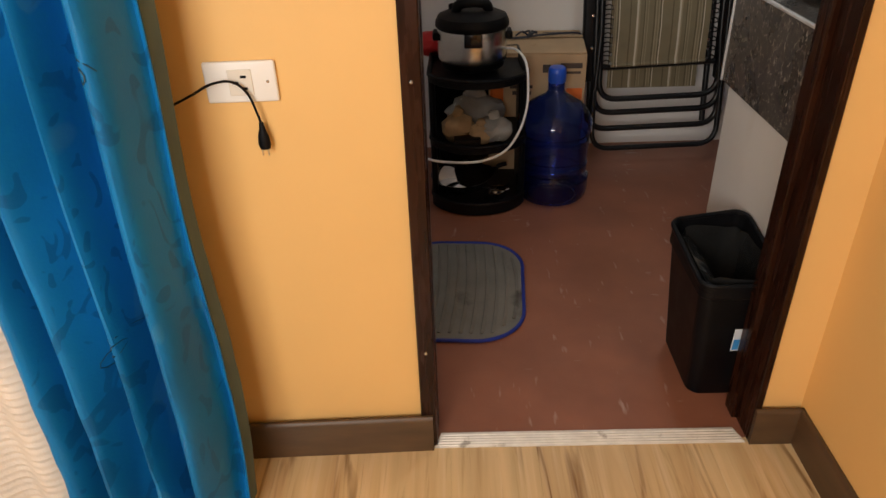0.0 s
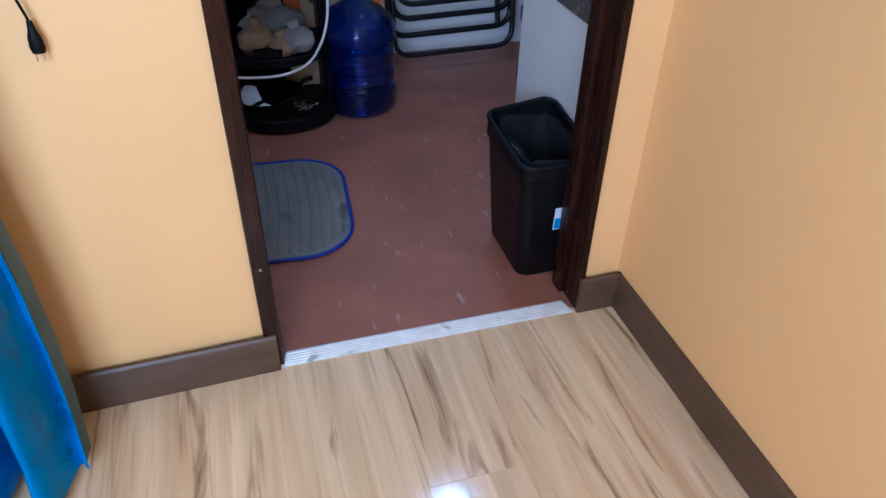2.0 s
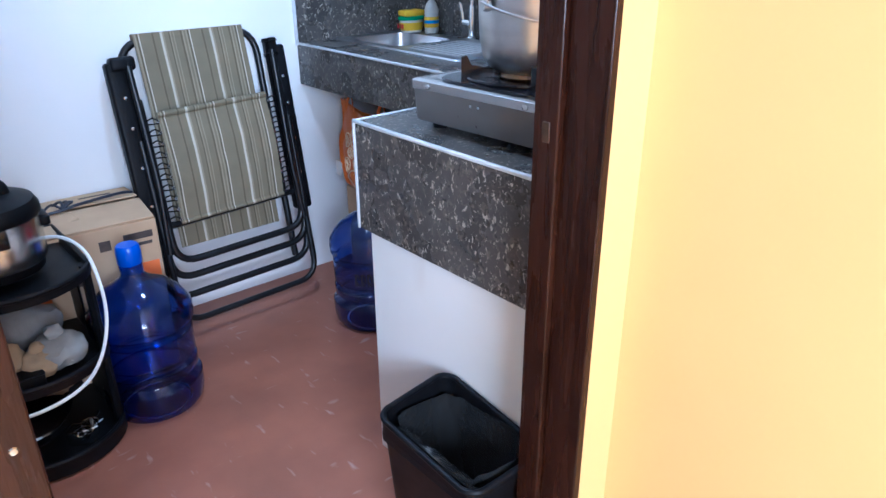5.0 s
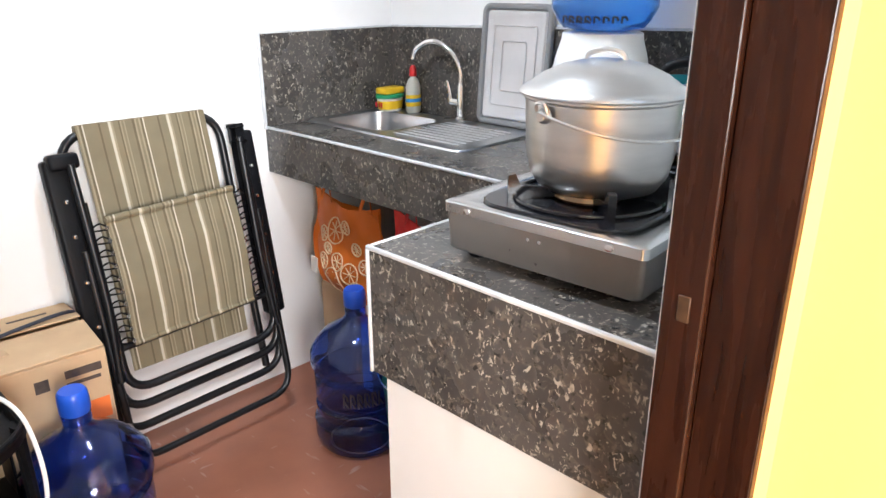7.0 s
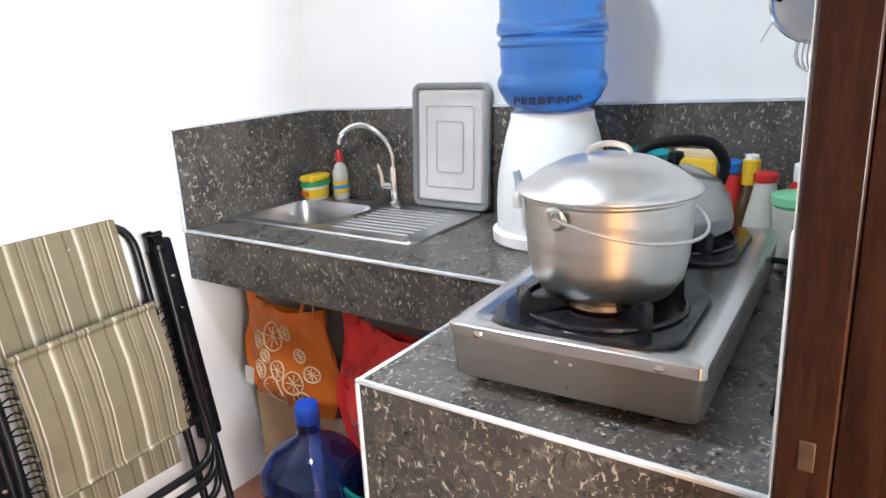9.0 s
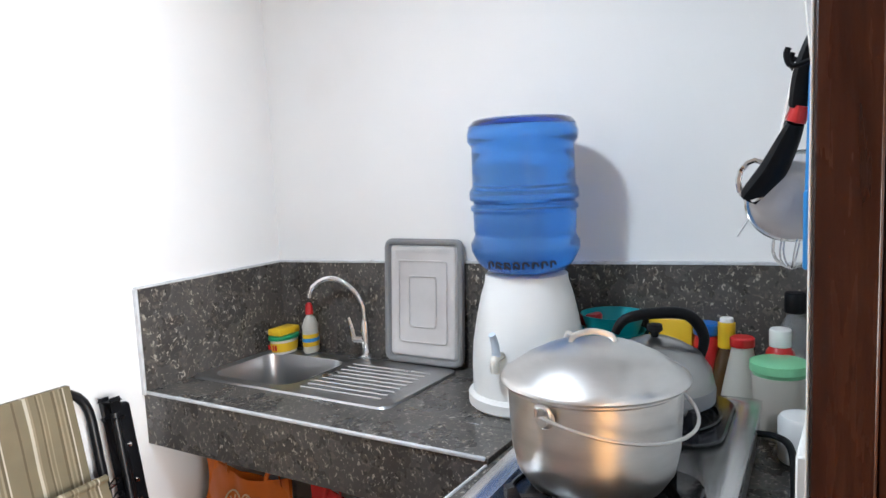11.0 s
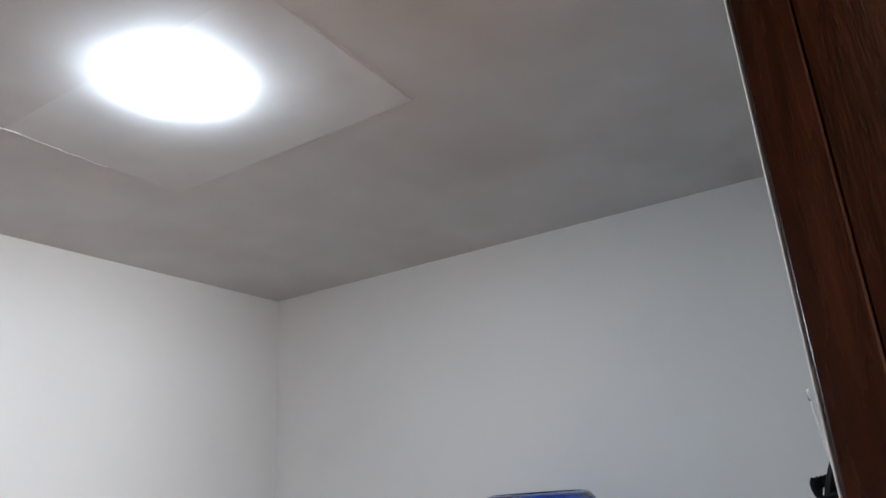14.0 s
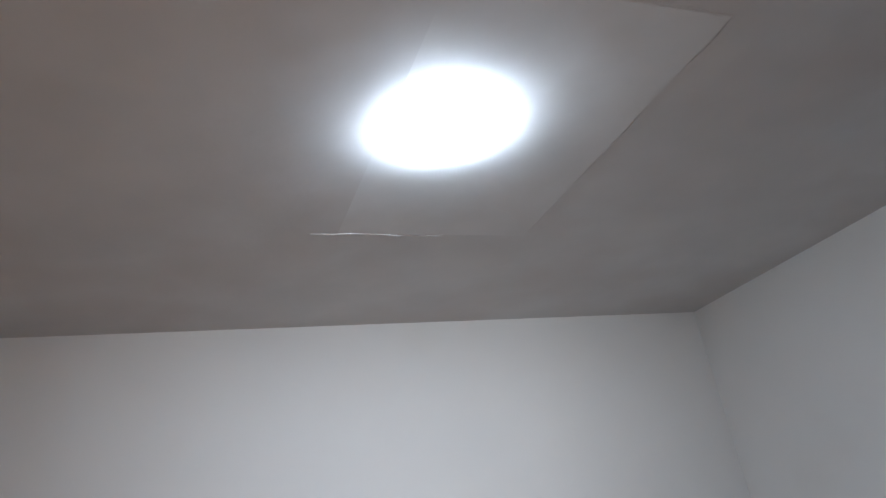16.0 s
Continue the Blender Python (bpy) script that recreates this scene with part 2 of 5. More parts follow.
def wood_planks():
    """Laminate: strips of several tones along y, with dark cathedral streaks."""
    nodes, links, b = nodes_of(M_wood)
    old = b.inputs["Base Color"].links[0].from_socket
    tc = nodes.new("ShaderNodeTexCoord")
    info = nodes.new("ShaderNodeObjectInfo")
    add = nodes.new("ShaderNodeVectorMath")
    add.operation = "MULTIPLY_ADD"
    add.inputs[1].default_value = (17, 23, 5)
    links.new(info.outputs["Random"], add.inputs[0])
    links.new(tc.outputs["Object"], add.inputs[2])
    tint = old
    for scale, stretch, lo, hi, col, amt, dist in (
            (6.0, (5.5, 0.30, 1), 0.45, 0.72, (0.50, 0.320, 0.155), 0.75, 0.6),
            (7.0, (3.6, 0.40, 1), 0.575, 0.70, (0.23, 0.125, 0.05), 0.95, 1.6),
            (9.0, (11.0, 0.35, 1), 0.55, 0.75, (0.80, 0.64, 0.42), 0.6, 0.3),
            (22.0, (9.0, 0.35, 1), 0.55, 0.72, (0.44, 0.275, 0.13), 0.45, 0.6)):
        mp = nodes.new("ShaderNodeMapping")
        mp.inputs["Scale"].default_value = stretch
        links.new(add.outputs[0], mp.inputs[0])
        n = nodes.new("ShaderNodeTexNoise")
        n.inputs["Scale"].default_value = scale * 0.55
        n.inputs["Detail"].default_value = 4
        n.inputs["Distortion"].default_value = dist
        links.new(mp.outputs[0], n.inputs[0])
        r = nodes.new("ShaderNodeMapRange")
        r.inputs[1].default_value, r.inputs[2].default_value, r.inputs[4].default_value = lo, hi, amt
        links.new(n.outputs[0], r.inputs[0])
        mix = nodes.new("ShaderNodeMix")
        mix.data_type = "RGBA"
        mix.inputs[7].default_value = (*col, 1)
        links.new(r.outputs[0], mix.inputs[0])
        links.new(tint, mix.inputs[6])
        tint = mix.outputs[2]
    links.new(tint, b.inputs["Base Color"])


wood_planks()

M_lamp = bpy.data.materials.new("glowing_diffuser")
M_lamp.use_nodes = True
_, _, lamp_bsdf = nodes_of(M_lamp)
lamp_bsdf.inputs["Emission Color"].default_value = (0.86, 0.94, 1.0, 1)
lamp_bsdf.inputs["Emission Strength"].default_value = LAMP_POWER


# ---- builders ----
def add_box(bm, x0, x1, y0, y1, z0, z1, bevel=0.0, seg=2, m=None):
    vs = bmesh.ops.create_cube(bm, size=1.0)["verts"]
    for v in vs:
        v.co = Vector(((x0 + x1) / 2 + v.co.x * (x1 - x0), (y0 + y1) / 2 + v.co.y * (y1 - y0), (z0 + z1) / 2 + v.co.z * (z1 - z0)))
        if m is not None:
            v.co = m @ v.co
    if bevel:
        es = list({e for v in vs for e in v.link_edges})
        bmesh.ops.bevel(bm, geom=es, offset=bevel, segments=seg, affect="EDGES", profile=0.5)
    return bm


def box(x0, x1, y0, y1, z0, z1, bevel=0.0, seg=2, m=None):
    return add_box(bmesh.new(), x0, x1, y0, y1, z0, z1, bevel, seg, m)


def lathe(profile, seg=32, bm=None, m=None, squash=1.0):
    """A turned shape from (radius, height) pairs."""
    bm = bm or bmesh.new()
    rings = []
    for r, z in profile:
        if r < 1e-5:
            rings.append([bm.verts.new((0, 0, z))])
        else:
            rings.append([bm.verts.new((r * math.cos(2 * math.pi * i / seg), squash * r * math.sin(2 * math.pi * i / seg), z)) for i in range(seg)])
    for a, b in zip(rings, rings[1:]):
        for i in range(seg):
            j = (i + 1) % seg
            if len(a) == 1 and len(b) == 1:
                continue
            if len(a) == 1:
                bm.faces.new((a[0], b[i], b[j]))
            elif len(b) == 1:
                bm.faces.new((a[i], b[0], a[j]))
            else:
                bm.faces.new((a[i], a[j], b[j], b[i]))
    if m is not None:
        for ring in rings:
            for v in ring:
                v.co = m @ v.co
    return bm


def shell(profile, wall=0.002):
    """An open hollow vessel's profile: up the outside, over the lip and down the inside."""
    inside = [(max(0.0, r - wall), z + (wall if r < 1e-5 or i == 0 else 0.0)) for i, (r, z) in enumerate(profile)]
    inside[0] = (0.0, profile[0][1] + wall)
    return list(profile) + inside[::-1]


def smooth_path(points, n=6, closed=False):
    pts = [Vector(p) for p in points]
    out, k = [], len(pts)
    for i in range(k if closed else k - 1):
        if closed:
            p0, p1, p2, p3 = pts[i - 1], pts[i], pts[(i + 1) % k], pts[(i + 2) % k]
        else:
            p0, p1, p2, p3 = pts[max(i - 1, 0)], pts[i], pts[i + 1], pts[min(i + 2, k - 1)]
        for j in range(n):
            t = j / n
            out.append(0.5 * ((2 * p1) + (p2 - p0) * t + (2 * p0 - 5 * p1 + 4 * p2 - p3) * t * t + (3 * p1 - p0 - 3 * p2 + p3) * t ** 3))
    if not closed:
        out.append(pts[-1])
    return out


def tube(points, r, seg=8, bm=None, n=0, closed=False, flat=1.0):
    """A round rod along points; n > 0 rounds the path."""
    bm = bm or bmesh.new()
    pts = smooth_path(points, n, closed) if n else [Vector(p) for p in points]
    k = len(pts)
    up, rings = None, []
    for i, p in enumerate(pts):
        a = pts[i - 1] if (i or closed) else p
        b = pts[(i + 1) % k] if (i < k - 1 or closed) else p
        d = (b - a).normalized() if (b - a).length > 1e-9 else Vector((0, 0, 1))
        if up is None:
            up = d.orthogonal().normalized()
        up = (up - d * up.dot(d))
        up = up.normalized() if up.length > 1e-6 else d.orthogonal().normalized()
        side = d.cross(up)
        rr = r(i / max(1, k - 1)) if callable(r) else r
        rings.append([bm.verts.new(p + rr * (math.cos(2 * math.pi * q / seg) * up + flat * math.sin(2 * math.pi * q / seg) * side)) for q in range(seg)])
    for i in range(k if closed else k - 1):
        a, b = rings[i], rings[(i + 1) % k]
        for q in range(seg):
            bm.faces.new((a[q], a[(q + 1) % seg], b[(q + 1) % seg], b[q]))
    if not closed:
        bm.faces.new(rings[0][::-1])
        bm.faces.new(rings[-1])
    return bm


def bent(points, radius, steps=5):
    """Points of a path with its inner corners rounded."""
    pts = [Vector(p) for p in points]
    out = [pts[0]]
    for a, p, b in zip(pts, pts[1:], pts[2:]):
        r = min(radius, (a - p).length * 0.49, (b - p).length * 0.49)
        s, e = p + (a - p).normalized() * r, p + (b - p).normalized() * r
        out += [(1 - t) ** 2 * s + 2 * t * (1 - t) * p + t * t * e for t in (i / steps for i in range(steps + 1))]
    return out + [pts[-1]]


def rounded(x0, x1, y0, y1, r, steps=6):
    out = []
    for cx, cy, a in ((x1 - r, y1 - r, 0), (x0 + r, y1 - r, 90), (x0 + r, y0 + r, 180), (x1 - r, y0 + r, 270)):
        for i in range(steps + 1):
            t = radians(a + 90 * i / steps)
            out.append((cx + r * math.cos(t), cy + r * math.sin(t)))
    return out


def loft(loops, bm=None, cap0=True, cap1=True, m=None):
    """Skin through loops of equally many points."""
    bm = bm or bmesh.new()
    rings = [[bm.verts.new(m @ Vector(p) if m is not None else p) for p in loop] for loop in loops]
    k = len(rings[0])
    for a, b in zip(rings, rings[1:]):
        for i in range(k):
            bm.faces.new((a[i], a[(i + 1) % k], b[(i + 1) % k], b[i]))
    if cap0:
        bm.faces.new(rings[0][::-1])
    if cap1:
        bm.faces.new(rings[-1])
    return bm


def plate(outline, z0, z1, edge=0.002, bm=None, m=None):
    """A flat plate of an outline in x and y, with softened rims."""
    cx = sum(p[0] for p in outline) / len(outline)
    cy = sum(p[1] for p in outline) / len(outline)

    def at(inset, z):
        out = []
        for x, y in outline:
            d = math.hypot(x - cx, y - cy) or 1
            k = (d - inset) / d
            out.append((cx + (x - cx) * k, cy + (y - cy) * k, z))
        return out
    return loft([at(edge, z0), at(0, z0 + edge), at(0, z1 - edge), at(edge, z1)], bm, m=m)


def sheet(fn, nu, nv, thick=0.0, bm=None):
    """A surface fn(u, v) over the unit square, closed to a given thickness."""
    bm = bm or bmesh.new()
    g = [[bm.verts.new(fn(i / nu, j / nv)) for j in range(nv + 1)] for i in range(nu + 1)]
    faces = [bm.faces.new((g[i][j], g[i + 1][j], g[i + 1][j + 1], g[i][j + 1])) for i in range(nu) for j in range(nv)]
    if thick:
        bm.normal_update()
        bmesh.ops.solidify(bm, geom=faces, thickness=thick)
    return bm


def crumpled(rx, ry, rz, amount=0.18, seed=0, detail=3, freq=2.2):
    """A bulging, creased bag-like lump resting on its base."""
    bm = bmesh.new()
    bmesh.ops.create_icosphere(bm, subdivisions=detail, radius=1.0)
    off = Vector((seed * 3.7, seed * 1.3, seed * 2.1))
    for v in bm.verts:
        d = v.co.normalized()
        k = 1 + amount * noise.noise(d * freq + off) + amount * 0.6 * abs(noise.noise(d * freq * 2.4 + off))
        v.co = Vector((d.x * rx * k, d.y * ry * k, max(0.0, rz + d.z * rz * k)))
    return bm


def mesh_of(name, bm, mat, smooth=True, angle=38):
    me = bpy.data.meshes.new(name)
    bmesh.ops.recalc_face_normals(bm, faces=bm.faces)
    bm.to_mesh(me)
    bm.free()
    for p in me.polygons:
        p.use_smooth = smooth
    if smooth:
        me.set_sharp_from_angle(angle=radians(angle))
    me.materials.append(mat)
    return me


def part(name, bm, mat, parent=None, label="", smooth=True, m=None):
    ob = new(name, mesh_of(name, bm, mat, smooth))
    ob.parent = parent
    if m is not None:
        ob.matrix_basis = m
    if label:
        tagged(ob, label)
    return ob


def structure(name, bm, mat, label, category, smooth=False):
    return tagged(part(name, bm, mat, None, smooth=smooth), label, category, kind="structure")


def thing(name, m, label, category, group=""):
    ob = new(name)
    ob.empty_display_size = 0.05
    ob.matrix_basis = m
    return tagged(ob, label, category, group)


# ---- plan: metres ----
DOOR_L, DOOR_R, DOOR_TOP = 0.005, 0.700, 2.03
WALL = 0.104            # thickness of the door wall
KX0, KX1 = -0.62, 1.780   # kitchen, west to east
KY1 = 1.730
CEIL = 2.188
RX1 = 0.818             # east wall of the room
RX0, RY0, RCEIL = -2.3, -2.6, 2.45
SKEW = 0.035             # the door wall's western part turns a little towards the room
TOP = 0.862             # worktop
SINK_TOP = TOP + 0.011    # worktop round the sink
SLAB_Y, SLAB_Z = 0.690, 0.614   # end and underside of the stove slab
KY0 = WALL + 0.006      # kitchen face of the door wall

# ---- large structure ----
structure("floor_kitchen", box(KX0, KX1, 0.0, KY1, -0.1, 0.0), M_redfloor, "worn dark red vinyl kitchen floor with pale flecks", "floor")
bm = box(RX0, -0.028, 0.0, WALL, -0.1, RCEIL)
add_box(bm, DOOR_R + 0.026, KX1 + 0.1, 0.0, WALL, -0.1, RCEIL)
add_box(bm, -0.028, DOOR_R + 0.026, 0.0, WALL, DOOR_TOP + 0.03, RCEIL)
for v in bm.verts:
    if v.co.x < -1 and v.co.y < 0.001:
        v.co.y -= SKEW * (-0.028 - RX0)
structure("wall_door", bm, M_orange, "orange painted wall with the open kitchen doorway", "wall")
structure("wall_room_east", box(RX1, RX1 + 0.1, RY0, 0.0, -0.1, RCEIL), M_orange, "orange painted side wall beside the doorway", "wall")
structure("wall_room_west", box(RX0 - 0.1, RX0, RY0, 0, -0.1, RCEIL), M_orange, "orange painted wall", "wall")
bm = box(RX0 - 0.1, -1.40, RY0 - 0.1, RY0, -0.1, RCEIL)
add_box(bm, -0.10, RX1 + 0.1, RY0 - 0.1, RY0, -0.1, RCEIL)
add_box(bm, -1.40, -0.10, RY0 - 0.1, RY0, -0.1, 0.95)
add_box(bm, -1.40, -0.10, RY0 - 0.1, RY0, 2.15, RCEIL)
structure("wall_room_south", bm, M_orange, "orange painted wall with a window opening", "wall")
structure("ceiling_room", box(RX0, RX1, RY0, 0, RCEIL, RCEIL + 0.1), M_roomceil, "plain white ceiling of the room", "ceiling")
structure("wall_kitchen_north", box(KX0 - 0.1, KX1 + 0.1, KY1, KY1 + 0.1, -0.1, CEIL + 0.05), M_white, "white painted kitchen wall with faint stains", "wall")
structure("wall_kitchen_east", box(KX1, KX1 + 0.1, WALL, KY1, -0.1, CEIL + 0.05), M_white, "white painted kitchen wall behind the worktop", "wall")
structure("wall_kitchen_west", box(KX0 - 0.1, KX0, WALL, KY1, -0.1, CEIL + 0.05), M_white, "white painted kitchen wall", "wall")
bm = box(KX0, -0.03, WALL, KY0, 0, CEIL)
add_box(bm, DOOR_R + 0.028, KX1, WALL, KY0, 0, CEIL)
add_box(bm, -0.03, DOOR_R + 0.028, WALL, KY0, DOOR_TOP + 0.03, CEIL)
structure("wall_kitchen_south", bm, M_white, "white plastered kitchen side of the door wall", "wall")


# ceiling with a repaired square panel round the lamp
def ceiling_mesh():
    bm = box(KX0, KX1, WALL, KY1, CEIL, CEIL + 0.04)
    x0, x1, y0, y1 = 0.49, 0.999, 0.635, 1.238

    def seam(ax, ay, bx, by, seed):
        pts, n = [], 26
        for i in range(n + 1):
            t = i / n
            w = noise.noise(Vector((t * 6, seed, 0))) * 0.008
            pts.append((ax + (bx - ax) * t + (w if ax == bx else 0), ay + (by - ay) * t + (w if ay == by else 0), CEIL + 0.0005))
        tube(pts, lambda t: 0.0010 + 0.0036 * abs(noise.noise(Vector((t * 7, seed + 9, 1)))), 6, bm)
    seam(x1, y0, x1, y1 - 0.02, 1)
    seam(x0 + 0.1, y1, x1 - 0.12, y1, 3)
    seam(x1, y0, x0 + 0.22, y0, 5)
    return bm


# thin sheet over the panel; its lighter colour paints in the lamp's halo
patch = box(0.40, 0.998, 0.637, 1.236, CEIL - 0.0015, CEIL + 0.004, 0.0008, 1)
for v in patch.verts:
    v.co.z += 0.0025 * (0.998 - v.co.x) / 0.6
structure("ceiling_panel", patch, M_ceilpatch, "square panel round the ceiling lamp, its colour lightened for the lamp glow", "ceiling panel")
structure("ceiling_kitchen", ceiling_mesh(), M_ceiling, "stained white ceiling with a rough repaired square panel", "ceiling")


# ---- doorway ----
frame_ob = thing("door_frame", pose(0, 0, 0), "dark varnished wooden door frame without a door leaf", "door frame")
tagged(frame_ob, kind="structure")
bm = box(-0.030, DOOR_L, -0.012, 0.048, 0, DOOR_TOP + 0.03, 0.002, 1)
add_box(bm, -0.030, DOOR_L + 0.001, 0.048, WALL + 0.004, 0, DOOR_TOP + 0.03, 0.002, 1)
part("jamb", bm, M_darkwood, frame_ob)
bm = box(DOOR_R + 0.011, DOOR_R + 0.027, -0.012, 0.060, 0, DOOR_TOP + 0.03, 0.002, 1)
add_box(bm, DOOR_R, DOOR_R + 0.027, 0.060, 0.106, 0, DOOR_TOP + 0.03, 0.002, 1)
part("jamb", bm, M_darkwood, frame_ob)
part("head", box(DOOR_L, DOOR_R + 0.01, -0.010, 0.085, DOOR_TOP, DOOR_TOP + 0.03, 0.002, 1), M_darkwood, frame_ob)
bm = box(DOOR_R - 0.0015, DOOR_R + 0.001, 0.074, 0.088, 0.955, 0.985, 0.001, 1)
part("strike_plate", bm, M_plate, frame_ob, "worn brass strike plate")
for z in (0.275, 0.86, 1.45):
    part("screw", lathe([(0, 0), (0.004, 0), (0.003, 0.0015), (0, 0.002)], 8, m=pose(-0.012, -0.012, z, 90)), M_steel, frame_ob)
structure("trim_jamb", box(DOOR_R + 0.006, DOOR_R + 0.0275, 0.1065, 0.1095, 0, DOOR_TOP, 0.001, 1), M_white, "white painted filler strip along the jamb", "trim")

# threshold
thr = thing("threshold", pose(0, 0, 0), "worn ribbed aluminium threshold strip, chipped and paint-stained", "threshold")
tagged(thr, kind="structure")
out = [(-0.004, -0.019), (0.704, -0.019), (0.690, 0.026), (0.012, 0.026)]
part("plate", loft([[(x, y, 0.001) for x, y in out], [(x, y, 0.004) for x, y in out]]), M_alu, thr, smooth=False)
for i in range(5):
    y = -0.014 + i * 0.008
    part("rib", tube([(0.002 + 0.3 * (y + 0.014), y, 0.004), (0.699 - 0.3 * (y + 0.014), y, 0.004)], 0.0022, 6), M_alu, thr)


# baseboards with a rounded top
def board(length, h=0.099, d=0.012):
    prof = [(0, 0), (-d, 0), (-d, h - 0.012), (-d * 0.85, h - 0.004), (-d * 0.5, h), (0, h)]
    return loft([[(0, y, z) for y, z in prof], [(length, y, z) for y, z in prof]])


ob = structure("baseboard_1", board(-0.003 - RX0), M_base, "brown wooden baseboard", "baseboard", True)
ob.matrix_basis = pose(RX0, -0.0125 + SKEW * RX0, 0, 0, 0, math.degrees(math.atan(SKEW)))
ob = structure("baseboard_2", board(RX1 - 0.712), M_base, "short brown baseboard beside the door frame", "baseboard", True)
ob.matrix_basis = pose(0.712, -0.0125, 0)
ob = structure("baseboard_3", board(-0.0125 - RY0), M_base, "brown wooden baseboard along the side wall", "baseboard", True)
ob.matrix_basis = pose(RX1, -0.0125, 0, 0, 0, -90)

# window of the room, behind the walk
win = thing("window_1", pose(-0.75, RY0 - 0.05, 0.95), "plain white window of the room", "window")
tagged(win, kind="structure")
for x0, x1, z0, z1 in ((-0.65, -0.61, 0, 1.2), (0.61, 0.65, 0, 1.2), (-0.61, 0.61, 0, 0.04), (-0.61, 0.61, 1.16, 1.2), (-0.02, 0.02, 0.04, 1.16)):
    part("window_frame", box(x0, x1, -0.03, 0.03, z0, z1, 0.003, 1), M_whiteplastic, win)

# ---- worktop ----
def counter():
    c = thing("worktop", pose(0, 0, 0), "dark speckled stone-look worktop with white edge strips", "worktop")
    c["kind"] = "structure"
    sx0, sx1, sy0, sy1 = 1.395, 1.715, 1.075, 1.705      # hole for the sink
    part("stove_slab", box(0.781, KX1, KY0, SLAB_Y, SLAB_Z, TOP, 0.0015, 1), M_granite, c)
    bm = box(1.240, sx0, SLAB_Y, KY1, 0.728, SINK_TOP, 0.001, 1)
    add_box(bm, sx1, KX1, SLAB_Y, KY1, 0.80, SINK_TOP, 0.001, 1)
    add_box(bm, sx0, sx1, SLAB_Y, sy0, 0.80, SINK_TOP, 0.001, 1)
    add_box(bm, sx0, sx1, sy1, KY1, 0.80, SINK_TOP, 0.001, 1)
    part("sink_slab", bm, M_granite, c)
    part("edge_strip", box(0.777, 0.786, KY0, SLAB_Y + 0.006, TOP - 0.006, TOP + 0.002, 0.002, 1), M_edge, c)
    part("edge_strip", box(0.786, 1.236, SLAB_Y - 0.003, SLAB_Y + 0.005, TOP - 0.006, TOP + 0.002, 0.002, 1), M_edge, c)
    part("edge_strip", box(0.777, 0.784, SLAB_Y + 0.0005, SLAB_Y + 0.006, SLAB_Z, TOP - 0.006, 0.001, 1), M_edge, c)
    part("edge_strip", box(1.236, 1.245, SLAB_Y + 0.005, KY1, SINK_TOP - 0.006, SINK_TOP + 0.002, 0.002, 1), M_edge, c)
    part("side_panel", box(0.796, 0.868, KY0, SLAB_Y - 0.018, 0, SLAB_Z, 0.002, 1), M_whiteboard, c, "white laminated side panel")
    part("back_panel", box(0.868, 1.238, SLAB_Y - 0.060, SLAB_Y - 0.018, 0, SLAB_Z, 0.002, 1), M_whiteboard, c)
    return c


counter()
def rising(bm):
    # the top of the long panel climbs a little towards the door
    for v in bm.verts:
        if v.co.z > 1.0:
            v.co.z += 0.026 * (KY1 - v.co.y)
    return bm


bs = thing("backsplash", pose(0, 0, 0), "dark speckled stone-look backsplash with a white cap strip", "backsplash")
tagged(bs, kind="structure")
part("panel", box(1.240, KX1, KY1 - 0.012, KY1, TOP, 1.150, 0.001, 1), M_granite, bs)
part("panel", rising(box(KX1 - 0.012, KX1, KY0, KY1 - 0.012, TOP, 1.150, 0.001, 1)), M_granite, bs)
part("cap_strip", box(1.236, KX1, KY1 - 0.015, KY1, 1.150, 1.156, 0.001, 1), M_edge, bs)
part("cap_strip", rising(box(KX1 - 0.016, KX1, KY0, KY1 - 0.015, 1.150, 1.157, 0.001, 1)), M_edge, bs)
part("cap_strip", box(1.233, 1.240, KY1 - 0.014, KY1, TOP + 0.003, 1.150, 0.001, 1), M_edge, bs)


# ---- kitchen: sink corner ----
def sink():
    s = thing("sink", pose(0, 0, 0), "stainless steel sink with a ribbed drainboard set in the worktop", "sink")
    z = SINK_TOP
    rim = rounded(1.378, 1.725, 1.030, 1.715, 0.03)
    hole = rounded(1.425, 1.685, 1.385, 1.690, 0.055)
    bm = bmesh.new()
    # rim with a bowl: outer lip, flat, bowl walls and floor
    out0 = [(x, y, z + 0.001) for x, y in rim]
    out1 = [(x, y, z + 0.006) for x, y in rounded(1.382, 1.721, 1.034, 1.711, 0.028)]
    flat = [(x, y, z + 0.005) for x, y in rounded(1.415, 1.695, 1.375, 1.700, 0.06)]
    top = [(x, y, z + 0.001) for x, y in hole]
    mid = [(x, y, z - 0.12) for x, y in rounded(1.438, 1.672, 1.398, 1.677, 0.06)]
    low = [(x, y, z - 0.145) for x, y in rounded(1.47, 1.64, 1.43, 1.645, 0.05)]
    loft([out0, out1, flat, top, mid, low], bm, cap0=False)
    part("bowl", bm, M_sinksteel, s)
    bm = bmesh.new()
    for i in range(9):
        x = 1.435 + i * 0.028
        tube([(x, 1.085, z + 0.0050), (x, 1.345, z + 0.0040)], 0.0026, 6, bm, flat=1.6)
    part("drainboard_ribs", bm, M_sinksteel, s)
    part("drain", lathe([(0, 0.002), (0.03, 0.002), (0.038, 0.004), (0.04, 0)], 20, m=pose(1.555, 1.54, z - 0.145)), M_chrome, s, "chrome drain")
    return s


